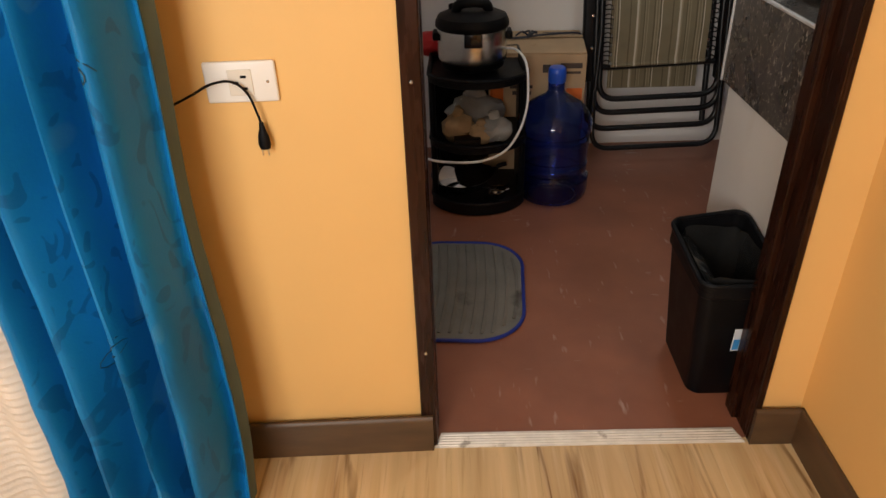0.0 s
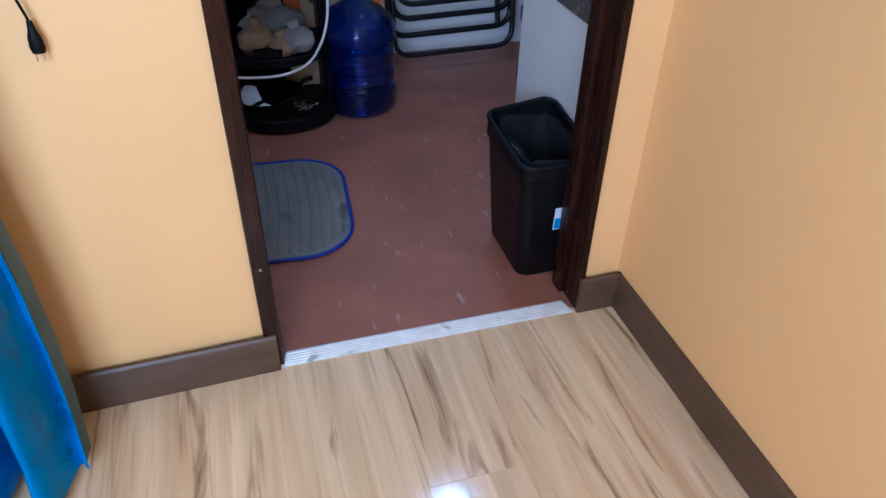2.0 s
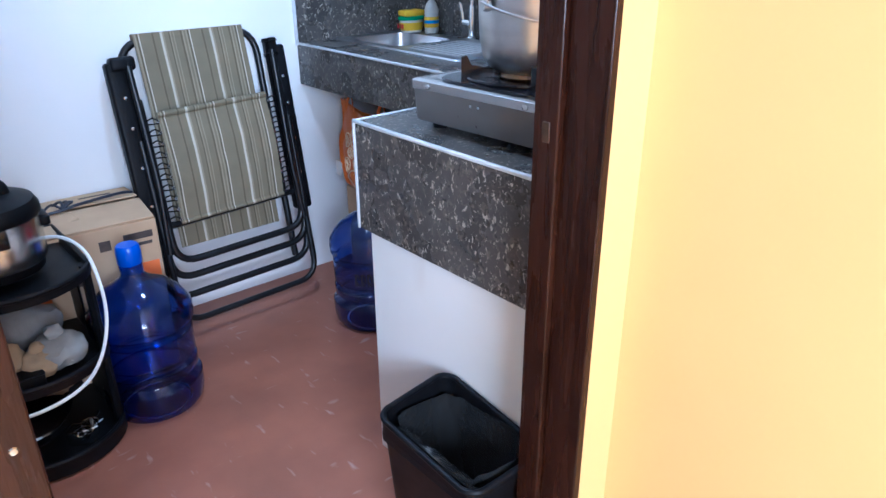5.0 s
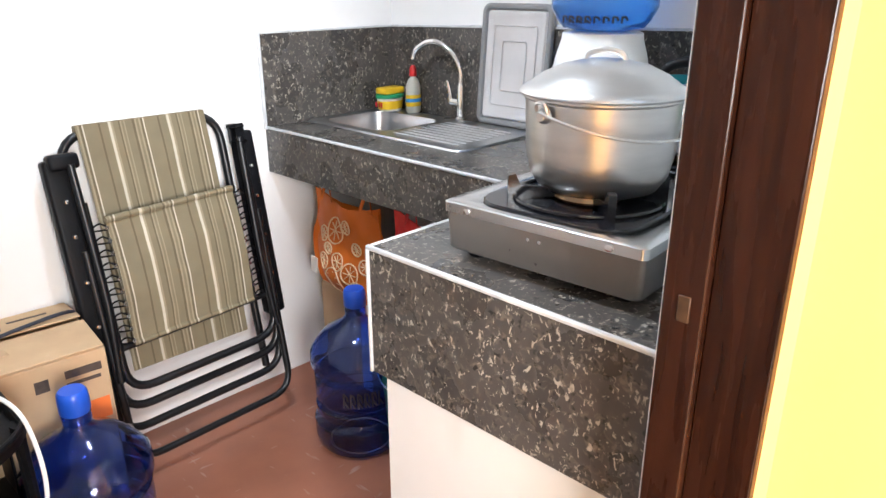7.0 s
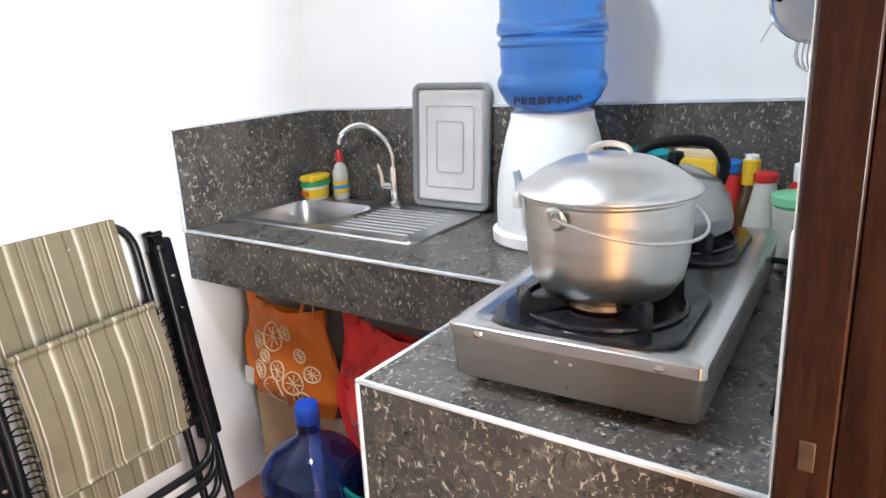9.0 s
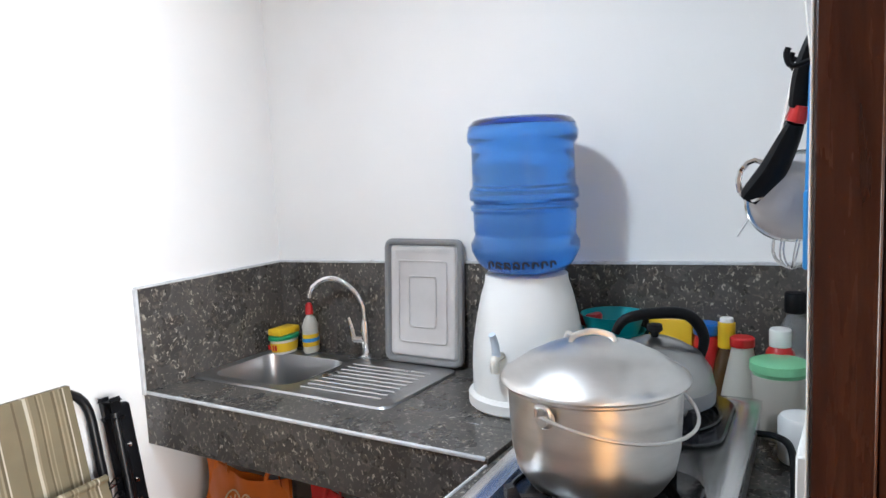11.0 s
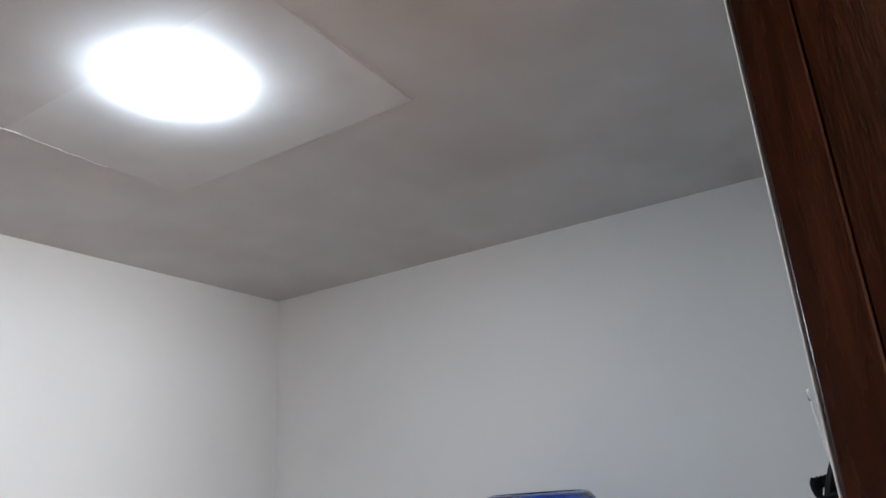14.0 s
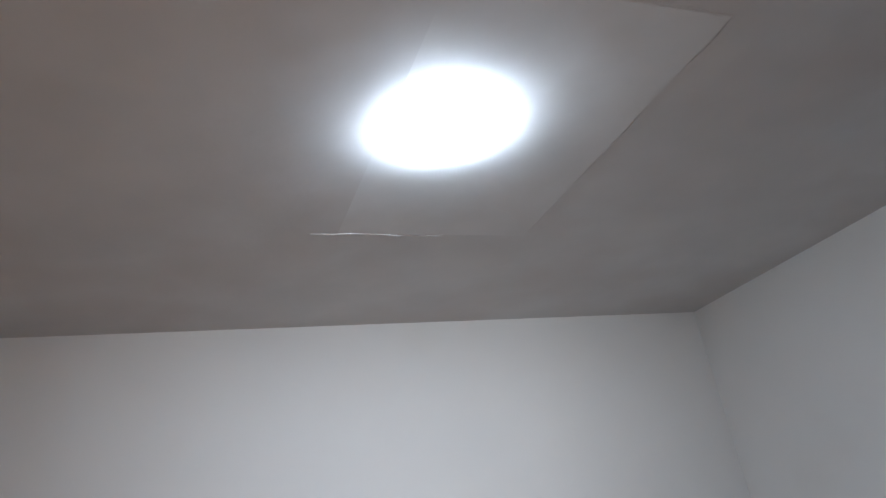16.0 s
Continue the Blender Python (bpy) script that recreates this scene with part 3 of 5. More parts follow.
def faucet():
    f = thing("faucet", pose(1.742, 1.362, SINK_TOP), "chrome gooseneck faucet with a lever handle", "faucet")
    part("base", lathe([(0.022, 0), (0.022, 0.008), (0.014, 0.014), (0.013, 0.11), (0.010, 0.118), (0, 0.118)], 20), M_chrome, f)
    pts = [(0, 0, 0.11), (0, 0.004, 0.16), (-0.006, 0.03, 0.205), (-0.02, 0.075, 0.238), (-0.035, 0.118, 0.240), (-0.05, 0.155, 0.215), (-0.054, 0.166, 0.186)]
    part("spout", tube(pts, 0.0085, 12, n=6), M_chrome, f)
    part("valve", tube([(0, 0, 0.055), (-0.01, 0.035, 0.058)], 0.012, 12), M_chrome, f)
    part("lever", tube([(-0.01, 0.036, 0.055), (-0.012, 0.040, 0.09), (-0.016, 0.048, 0.125)], lambda t: 0.009 - 0.003 * t, 10, n=4), M_chrome, f)
    part("foot_plate", plate(rounded(-0.022, 0.022, -0.05, 0.05, 0.02), 0.0, 0.004, 0.001), M_chrome, f)
    return f


def spread_tub():
    t = thing("plastic_tub", pose(1.688, 1.645, SINK_TOP + 0.006), "small yellow and white plastic tub with a green band", "tub")
    k = 0.7
    part("body", lathe([(0, 0), (0.042, 0), (0.046, 0.01), (0.052, 0.048), (0, 0.048)], 24, squash=k), M_ivory, t)
    part("band", lathe([(0.0455, 0.008), (0.0505, 0.036), (0.0515, 0.036), (0.0468, 0.008)], 24, squash=k), M_yellow, t, "printed yellow band")
    part("lid", lathe([(0, 0.058), (0.050, 0.058), (0.056, 0.055), (0.056, 0.046), (0.051, 0.044)], 24, squash=k), M_greendark, t, "green lid")
    part("sponge", box(-0.045, 0.045, -0.028, 0.025, 0.058, 0.080, 0.006, 2), M_yellow, t, "yellow sponge on the lid")
    for i, w in enumerate((0.012, 0.007, 0.014)):
        part("mark", box(-0.0535, -0.0505, -0.018 + i * 0.013, -0.018 + i * 0.013 + w * 0.7, 0.016, 0.032, 0.001, 1), M_red, t, smooth=False)
    return t


def soap_bottle():
    b = thing("soap_bottle", pose(1.718, 1.560, SINK_TOP + 0.006), "clear dish soap bottle with a red cap", "bottle")
    part("body", lathe([(0, 0), (0.026, 0), (0.030, 0.008), (0.028, 0.05), (0.030, 0.085), (0.020, 0.108), (0.010, 0.118), (0.010, 0.128), (0, 0.128)], 20, squash=0.7), M_frosted, b)
    part("label", lathe([(0.0295, 0.022), (0.0305, 0.024), (0.0295, 0.060), (0.0285, 0.058)], 20, squash=0.72), M_yellow, b, "yellow and blue label")
    part("label_band", lathe([(0.0300, 0.036), (0.0312, 0.037), (0.0308, 0.048), (0.0298, 0.047)], 20, squash=0.73), M_blueflame, b)
    part("cap", lathe([(0.011, 0.120), (0.013, 0.122), (0.011, 0.148), (0.006, 0.156), (0, 0.156)], 16), M_red, b, "red cap")
    return b


def lid_tray():
    """A rectangular grey lid on edge, leaning on the backsplash."""
    t = thing("tray", pose(1.728, 1.152, SINK_TOP + 0.007, 0, 4.5, 0), "grey plastic tray with embossed rectangles leaning on the backsplash", "tray")
    w, h = 0.130, 0.357

    def ring(x, inset):
        return [(x, y, z + h / 2) for y, z in rounded(-w + inset, w - inset, -h / 2 + inset, h / 2 - inset, max(0.008, 0.028 - inset))]
    part("rim", loft([ring(0.012, 0), ring(-0.002, 0), ring(-0.006, 0.006), ring(-0.004, 0.014), ring(0.006, 0.020)], cap0=True, cap1=False), M_greytraydark, t, "darker grey raised rim")
    part("face", loft([ring(0.006, 0.019), ring(-0.002, 0.024), ring(-0.002, 0.036), ring(-0.0005, 0.038)], cap0=False), M_greytray, t)
    for a in (0.050, 0.085):
        loop = [(-0.0025, y, z + h / 2) for y, z in rounded(-w + a, w - a, -h / 2 + a * 1.25, h / 2 - a * 1.25, 0.010)]
        part("embossed_line", tube(loop, 0.0022, 6, closed=True), M_greytray, t)
    return t


sink()
faucet()
spread_tub()
soap_bottle()
lid_tray()

# ---- water ----
JUG = [(0, 0.006), (0.095, 0.0), (0.118, 0.004), (0.129, 0.018), (0.1335, 0.045), (0.1335, 0.085), (0.118, 0.098), (0.114, 0.106), (0.1255, 0.116), (0.1270, 0.138),
       (0.115, 0.147), (0.115, 0.155), (0.1265, 0.165), (0.1270, 0.235), (0.115, 0.243), (0.119, 0.253), (0.1350, 0.264), (0.1360, 0.285), (0.1340, 0.306), (0.124, 0.320),
       (0.114, 0.338), (0.090, 0.362), (0.058, 0.382), (0.036, 0.396), (0.029, 0.408), (0.0275, 0.455)]


def lettering(parent, mat, r, z0, h, a0, letters, step):
    """Rough hand-painted strokes round a jug."""
    rnd = random.Random(letters)
    for i in range(letters):
        a = radians(a0 + i * step)
        bm = bmesh.new()

        def on(da, z):
            return (r * math.cos(a + da), r * math.sin(a + da), z)
        w = radians(step * 0.30)
        tube([on(-w, z0), on(-w, z0 + h)], 0.0028, 5, bm)
        if rnd.random() < 0.7:
            tube([on(-w, z0 + h), on(w * 0.4, z0 + h * rnd.uniform(0.8, 1)), on(w, z0 + h * rnd.uniform(0.3, 0.6))], 0.0026, 5, bm)
        if rnd.random() < 0.6:
            tube([on(-w, z0 + h * 0.5), on(w, z0)], 0.0026, 5, bm)
        part("painted_stroke", bm, mat, parent)


def water_jug(m, label, marked):
    j = thing("water_jug", m, label, "water jug", "refillable water jugs")
    part("body", lathe(shell(JUG, 0.0025), 40), M_jug, j)
    part("cap", lathe([(0.0295, 0.436), (0.0315, 0.440), (0.0315, 0.470), (0.030, 0.484), (0.026, 0.489), (0, 0.490)], 24), M_jugcap, j, "bright blue cap")
    part("neck_seal", lathe([(0.0285, 0.412), (0.0300, 0.414), (0.0300, 0.436), (0.0285, 0.436)], 24), M_jug, j)
    if marked:
        lettering(j, M_tape, 0.1290, 0.178, 0.044, 195, 7, 9)
    return j


water_jug(pose(0.425, 1.258, 0.0), "empty translucent dark blue five-gallon water jug on the red floor", False)
water_jug(pose(1.178, 1.245, 0.0, 0, 0, 20), "translucent blue water jug with hand-painted marks beside the worktop", True)


def dispenser():
    d = thing("water_dispenser", pose(1.590, 0.758, SINK_TOP) @ Matrix.Diagonal((1, 1, 0.925, 1)), "white plastic tabletop water dispenser with two taps", "water dispenser")
    part("base", lathe([(0, 0), (0.140, 0), (0.146, 0.006), (0.146, 0.030), (0.138, 0.038), (0, 0.038)], 40), M_whiteplastic, d)
    part("body", lathe([(0, 0.037), (0.134, 0.037), (0.134, 0.10), (0.130, 0.16), (0.120, 0.22), (0.108, 0.278), (0.098, 0.312), (0.096, 0.330), (0.088, 0.334), (0, 0.334)], 40), M_whiteplastic, d)
    for a, mat, lab in ((177, M_label, "pale blue tap"), (236, M_ivory, "ivory tap")):
        q = pose(0, 0, 0, 0, 0, a)
        bm = tube([q @ Vector((0.115, 0, 0.150)), q @ Vector((0.158, 0, 0.150)), q @ Vector((0.160, 0, 0.118))], 0.010, 10, n=4)
        tap = part("tap", bm, M_ivory, d, lab)
        bm = tube([q @ Vector((0.152, 0, 0.155)), q @ Vector((0.156, 0, 0.185)), q @ Vector((0.168, 0, 0.212))], lambda t: 0.010 - 0.002 * t, 10, n=3)
        part("tap_lever", bm, mat, tap)
    return d


def upturned_jug():
    j = thing("dispenser_jug", pose(1.590, 0.758, SINK_TOP + 0.310), "upturned clear light blue water jug on the white dispenser", "water jug")
    prof = [(0.0, 0.0), (0.060, 0.0), (0.096, 0.008), (0.110, 0.024), (0.120, 0.042), (0.126, 0.055), (0.126, 0.072), (0.118, 0.086), (0.1165, 0.094), (0.119, 0.102), (0.119, 0.142),
            (0.124, 0.148), (0.124, 0.156), (0.1175, 0.161), (0.1175, 0.165), (0.126, 0.172), (0.126, 0.190), (0.119, 0.202), (0.1175, 0.290), (0.1265, 0.304), (0.127, 0.322),
            (0.122, 0.336), (0.112, 0.346), (0.102, 0.350), (0.094, 0.345), (0.0, 0.340)]
    inner = [(max(0, r - 0.0025), z + (0.0025 if z < 0.02 else (-0.0025 if z > 0.34 else 0))) for r, z in prof]
    bm = lathe(prof, 44)
    lathe(inner[::-1], 44, bm)
    part("body", bm, M_jugfull, j)
    part("bottom_ring", lathe([(0.098, 0.3505), (0.112, 0.3475), (0.123, 0.3365), (0.1235, 0.338), (0.113, 0.350), (0.100, 0.354)], 40), M_jug, j, "darker blue bottom ring")
    lettering(j, M_tape, 0.119, 0.022, 0.014, 165, 8, 10)
    return j


dispenser()
upturned_jug()


# ---- stove and pots ----
def stove():
    # origin at the worktop under the stove's near corner; x runs along its length
    s = thing("gas_stove", pose(0.852, 0.206, TOP, 0, 0, 3.0) @ Matrix.Diagonal((1, 1, 0.86, 1)), "two-burner tabletop gas stove with a steel top and grey sides", "gas stove")
    L, D = 0.68, 0.355
    lo = [(x, y, 0.020) for x, y in rounded(0.010, L - 0.010, 0.010, D - 0.010, 0.012)]
    mid = [(x, y, 0.027) for x, y in rounded(0.005, L - 0.005, 0.005, D - 0.005, 0.012)]
    hi = [(x, y, 0.098) for x, y in rounded(0.003, L - 0.003, 0.003, D - 0.003, 0.010)]
    part("body", loft([lo, mid, hi]), M_stovebody, s, "grey metal body")
    t0 = [(x, y, 0.096) for x, y in rounded(0, L, 0, D, 0.010)]
    t1 = [(x, y, 0.114) for x, y in rounded(0, L, 0, D, 0.010)]
    t2 = [(x, y, 0.117) for x, y in rounded(0.004, L - 0.004, 0.004, D - 0.004, 0.010)]
    t3 = [(x, y, 0.117) for x, y in rounded(0.030, L - 0.030, 0.030, D - 0.030, 0.03)]
    t4 = [(x, y, 0.113) for x, y in rounded(0.036, L - 0.036, 0.036, D - 0.036, 0.03)]
    part("top", loft([t0, t1, t2, t3, t4], cap0=False), M_steel, s, "brushed steel top with a raised edge")
    for x, y in ((0.05, 0.05), (0.65, 0.05), (0.05, 0.318), (0.65, 0.318)):
        part("foot", lathe([(0, 0), (0.016, 0), (0.018, 0.004), (0.014, 0.028), (0, 0.028)], 16, m=pose(x, y, 0)), M_black, s)
    for y in (0.055, 0.305):
        part("screw", lathe([(0, 0), (0.007, 0), (0.006, 0.003), (0, 0.004)], 12, m=pose(0.0005, y, 0.104, 0, -90)), M_chrome, s)
    for y in (0.170, 0.190):
        part("screw", lathe([(0, 0), (0.004, 0), (0.003, 0.003), (0, 0.003)], 10, m=pose(0.006, y, 0.080, 0, -90)), M_chrome, s)
    for y0, y1, z0, z1 in ((0.145, 0.215, 0.058, 0.088), (0.235, 0.345, 0.045, 0.075), (0.03, 0.10, 0.045, 0.062)):
        pts = bent([(0.0065, y0, z1), (0.0072, y0, z0), (0.0072, y1, z0), (0.0065, y1, z1)], 0.008)
        part("pressed_line", tube(pts, 0.0016, 5), M_stovebody, s)
    # knobs on the side that faces the room's inner corner and the other long side's pipe
    for x in (0.17, 0.53):
        k = part("knob", lathe([(0.024, 0), (0.024, 0.006), (0.018, 0.010), (0.016, 0.026), (0, 0.028)], 20, m=pose(x, D - 0.005, 0.065, -90)), M_black, s, "black control knob")
        part("pointer", box(x - 0.003, x + 0.003, D + 0.020, D + 0.027, 0.052, 0.080, 0.001, 1), M_whiteplastic, k)
    part("gas_inlet", tube([(0.60, 0.01, 0.07), (0.60, -0.03, 0.068), (0.56, -0.055, 0.060), (0.44, -0.065, 0.030), (0.30, -0.066, 0.012), (0.10, -0.068, 0.010)], 0.007, 8, n=5), M_black, s, "black gas hose")
    for i, x in enumerate((0.150, 0.525)):
        y = 0.177
        tray = part("spill_tray", plate(rounded(x - 0.135, x + 0.135, y - 0.135, y + 0.135, 0.055), 0.113, 0.123, 0.003), M_blackgloss, s, "glossy black spill tray")
        part("burner_ring", lathe([(0.030, 0.122), (0.052, 0.122), (0.056, 0.128), (0.052, 0.135), (0.040, 0.137), (0.036, 0.130), (0.030, 0.130)], 32, m=pose(x, y, 0)), M_copper, tray)
        part("burner_core", lathe([(0, 0.131), (0.014, 0.131), (0.018, 0.127), (0.018, 0.122), (0, 0.122)], 20, m=pose(x, y, 0)), M_copper, tray)
        bm = bmesh.new()
        for a in range(4):
            q = pose(x, y, 0, 0, 0, 45 + 90 * a)
            prof = [(0.048, 0.126), (0.130, 0.122), (0.130, 0.168), (0.119, 0.171), (0.110, 0.150), (0.060, 0.141), (0.048, 0.136)]
            loft([[(r, -0.006, z) for r, z in prof], [(r, 0.006, z) for r, z in prof]], bm, m=q)
        ring = [(x + 0.118 * math.cos(i * math.pi / 16), y + 0.118 * math.sin(i * math.pi / 16), 0.126) for i in range(32)]
        tube(ring, 0.004, 6, bm, closed=True)
        part("pan_support", bm, M_blackgloss, tray)
    return s


def stockpot():
    p = thing("cooking_pot", pose(1.035, 0.402, TOP + 0.109) @ Matrix.Diagonal((1.03, 1.03, 1.09, 1)), "large dull aluminium cooking pot with a domed lid on the stove", "cooking pot")
    body = [(0, 0), (0.0716, 0.0), (0.0936, 0.008), (0.1079, 0.028), (0.1146, 0.058), (0.1170, 0.095), (0.1184, 0.136), (0.1241, 0.140), (0.1241, 0.143), (0.1184, 0.144)]
    part("body", lathe(shell(body, 0.0025), 56), M_aluminium, p)
    lid = part("lid", lathe([(0.1270, 0.143), (0.1289, 0.146), (0.1270, 0.150), (0.1165, 0.156), (0.0955, 0.170), (0.0669, 0.183), (0.0334, 0.190), (0, 0.192), (0, 0.189), (0.0669, 0.180), (0.1127, 0.154), (0.1241, 0.146)], 56), M_aluminium, p)
    q = pose(0, 0, 0, 0, 0, 110)
    part("lid_handle", tube([q @ Vector(v) for v in ((-0.030, 0, 0.186), (-0.025, 0, 0.198), (0, 0, 0.204), (0.025, 0, 0.198), (0.030, 0, 0.186))], 0.0028, 8, n=5, flat=1.5), M_aluminium, lid)
    for a in (171, 351):
        q = pose(0, 0, 0, 0, 0, a)
        bm = lathe([(0, 0), (0.012, 0), (0.0115, 0.006), (0.0067, 0.012), (0, 0.012)], 14, m=q @ pose(0.122, 0, 0.122, 0, 90))
        tube([q @ Vector(v) for v in ((0.130, -0.010, 0.124), (0.133, -0.008, 0.138), (0.133, 0.008, 0.138), (0.130, 0.010, 0.124), (0.131, 0, 0.116))], 0.003, 6, bm, n=4, closed=True)
        part("lug", bm, M_aluminium, p)
    pts = []
    for i in range(25):
        a = radians(171 + 180 * i / 24)
        drop = math.sin(math.pi * i / 24)
        r = 0.137
        pts.append((r * math.cos(a), r * math.sin(a), 0.128 - 0.034 * drop))
    part("bail_handle", tube(pts, 0.0024, 8), M_aluminium, p, "wire bail handle hanging down")
    return p


def kettle():
    k = thing("kettle", pose(1.375, 0.405, TOP + 0.125) @ Matrix.Diagonal((1, 1, 0.92, 1)), "steel whistling kettle with a black handle on the stove", "kettle")
    part("body", lathe([(0, 0), (0.093, 0), (0.102, 0.008), (0.104, 0.038), (0.098, 0.070), (0.080, 0.100), (0.048, 0.120), (0.042, 0.121), (0, 0.122)], 40), M_kettle, k)
    part("base_band", lathe([(0.1005, 0.006), (0.1045, 0.008), (0.1060, 0.032), (0.1035, 0.037)], 40), M_greytraydark, k)
    lid = part("lid", lathe([(0.044, 0.117), (0.046, 0.121), (0.030, 0.128), (0, 0.131)], 28), M_kettle, k)
    part("knob", lathe([(0.006, 0.129), (0.008, 0.138), (0.015, 0.146), (0.013, 0.156), (0, 0.159)], 16), M_black, lid, "black lid knob")
    q = pose(0, 0, 0, 0, 0, 118)
    part("handle", tube([q @ Vector(v) for v in ((-0.082, 0, 0.085), (-0.088, 0, 0.130), (-0.060, 0, 0.172), (0.0, 0, 0.178), (0.052, 0, 0.168), (0.072, 0, 0.140))], lambda t: 0.008 + 0.004 * math.sin(math.pi * t), 10, n=5), M_black, k, "curved black handle")
    part("spout", tube([q @ Vector(v) for v in ((0.070, 0, 0.060), (0.105, 0, 0.092), (0.122, 0, 0.112))], lambda t: 0.020 - 0.009 * t, 12, n=4), M_kettle, k)
    return k


stove()
stockpot()
kettle()


# ---- jars and bottles behind the stove ----
def bottle(name, x, y, prof, mat, label, cap=None, capmat=None, caplabel="", band=None, bandmat=None, squash=1.0, z=TOP):
    b = thing(name, pose(x, y, z), label, "bottle" if "bottle" in name else "container", "bottles and jars behind the stove")
    prof, band, cap = [[(r, h * 0.78) for r, h in q] if q else q for q in (prof, band, cap)]
    part("body", lathe(prof, 28, squash=squash), mat, b)
    if band:
        part("label_band", lathe(band, 28, squash=squash), bandmat, b)
    if cap:
        part("cap", lathe(cap, 24), capmat, b, caplabel)
    return b


def capprof(r, z, h):
    return [(0, z), (r, z), (r * 1.04, z + 0.002), (r * 1.04, z + h - 0.004), (r * 0.92, z + h), (0, z + h)]


bottle("sauce_bottle", 1.715, 0.338, [(0, 0), (0.028, 0), (0.031, 0.006), (0.031, 0.12), (0.026, 0.150), (0.016, 0.190), (0.014, 0.215), (0, 0.215)], M_brownsauce,
       "dark brown sauce bottle with a yellow neck", capprof(0.014, 0.262, 0.014), M_whiteplastic, "white cap tip",
       [(0.0165, 0.190), (0.0185, 0.192), (0.0185, 0.262), (0.0150, 0.264)], M_yellow)
bottle("spice_jar", 1.722, 0.382, [(0, 0), (0.026, 0), (0.028, 0.006), (0.028, 0.195), (0.026, 0.210), (0.024, 0.220), (0, 0.220)], M_red,
       "red spice jar with a blue lid", capprof(0.027, 0.222, 0.034), M_bluecap, "blue screw lid")
bottle("cone_bottle", 1.662, 0.298, [(0, 0), (0.044, 0), (0.047, 0.006), (0.046, 0.05), (0.036, 0.12), (0.023, 0.20), (0.021, 0.215), (0, 0.215)], M_frosted,
       "cloudy cone-shaped condiment bottle with a red cap", capprof(0.024, 0.215, 0.026), M_red, "red cap",
       [(0.0472, 0.010), (0.0490, 0.012), (0.0485, 0.030), (0.0468, 0.031)], M_yellow)
bottle("clear_bottle", 1.725, 0.204, [(0, 0), (0.042, 0), (0.046, 0.006), (0.046, 0.20), (0.040, 0.235), (0.022, 0.275), (0.017, 0.290), (0.017, 0.305), (0, 0.305)], M_clear,
       "tall clear glass bottle with a black cap", capprof(0.020, 0.300, 0.055), M_black, "black cap")
bottle("vinegar_bottle", 1.690, 0.228, [(0, 0), (0.030, 0), (0.032, 0.006), (0.032, 0.17), (0.028, 0.200), (0.020, 0.215), (0, 0.215)], M_red,
       "small red sauce bottle with a white cap", capprof(0.021, 0.215, 0.048), M_whiteplastic, "white cap")
cont = bottle("food_container", 1.618, 0.222, [(0, 0), (0.040, 0), (0.043, 0.004), (0.052, 0.165), (0, 0.165)], M_frosted,
              "round frosted food container with a pale green lid", [(0, 0.200), (0.050, 0.200), (0.056, 0.197), (0.056, 0.176), (0.052, 0.170), (0.050, 0.163), (0, 0.163)], M_green, "pale green lid")
white_jar = bottle("white_jar", 1.505, 0.172, [(0, 0), (0.038, 0), (0.041, 0.006), (0.041, 0.100), (0.036, 0.110), (0, 0.112)], M_whiteplastic, "plain white plastic jar beside the stove")

bowl = thing("teal_bowl", pose(1.690, 0.585, TOP) @ Matrix.Diagonal((1, 1, 0.8, 1)), "stack of teal plastic bowls behind the kettle", "bowl")
for i in range(3):
    z = 0.08 + 0.05 * i
    part("bowl", lathe(shell([(0, z), (0.040, z), (0.055, z + 0.02), (0.072, z + 0.085), (0.075, z + 0.088)], 0.002), 32), M_teal, bowl)
part("stand", lathe([(0, 0), (0.05, 0), (0.052, 0.004), (0.040, 0.082), (0, 0.082)], 28), M_teal, bowl)
red_jar = bottle("red_capped_jar", 1.715, 0.648, [(0, 0), (0.026, 0), (0.028, 0.005), (0.028, 0.225), (0, 0.228)], M_frosted, "slim jar with a red cap", capprof(0.026, 0.228, 0.034), M_red, "red cap")
pack = thing("yellow_packet", pose(1.738, 0.462, TOP), "upright yellow paper packet against the backsplash", "packet")
part("body", box(-0.015, 0.012, -0.05, 0.05, 0, 0.200, 0.006, 2), M_yellow, pack)
part("fold", box(-0.010, 0.006, -0.048, 0.048, 0.198, 0.219, 0.003, 2), M_cream, pack)

# white board standing between stove and door wall
board_ob = thing("white_board", pose(0, 0, 0), "thin white board standing beside the stove, scuffed edges", "board")
part("panel", box(0.80, 1.02, KY0 + 0.002, KY0 + 0.014, TOP + 0.001, 1.150, 0.002, 1), M_whiteboard, board_ob)
part("scuff", box(1.0195, 1.0212, KY0 + 0.003, KY0 + 0.013, 0.95, 1.10, 0.0005, 1), M_carton, board_ob, "torn brown scuff on the edge")


# ---- utensils hung on the door wall ----
HANG = pose(0.10, -0.011, -0.042) @ Matrix.Diagonal((1, 1.1, 1, 1))      # where the utensils hang on the door wall


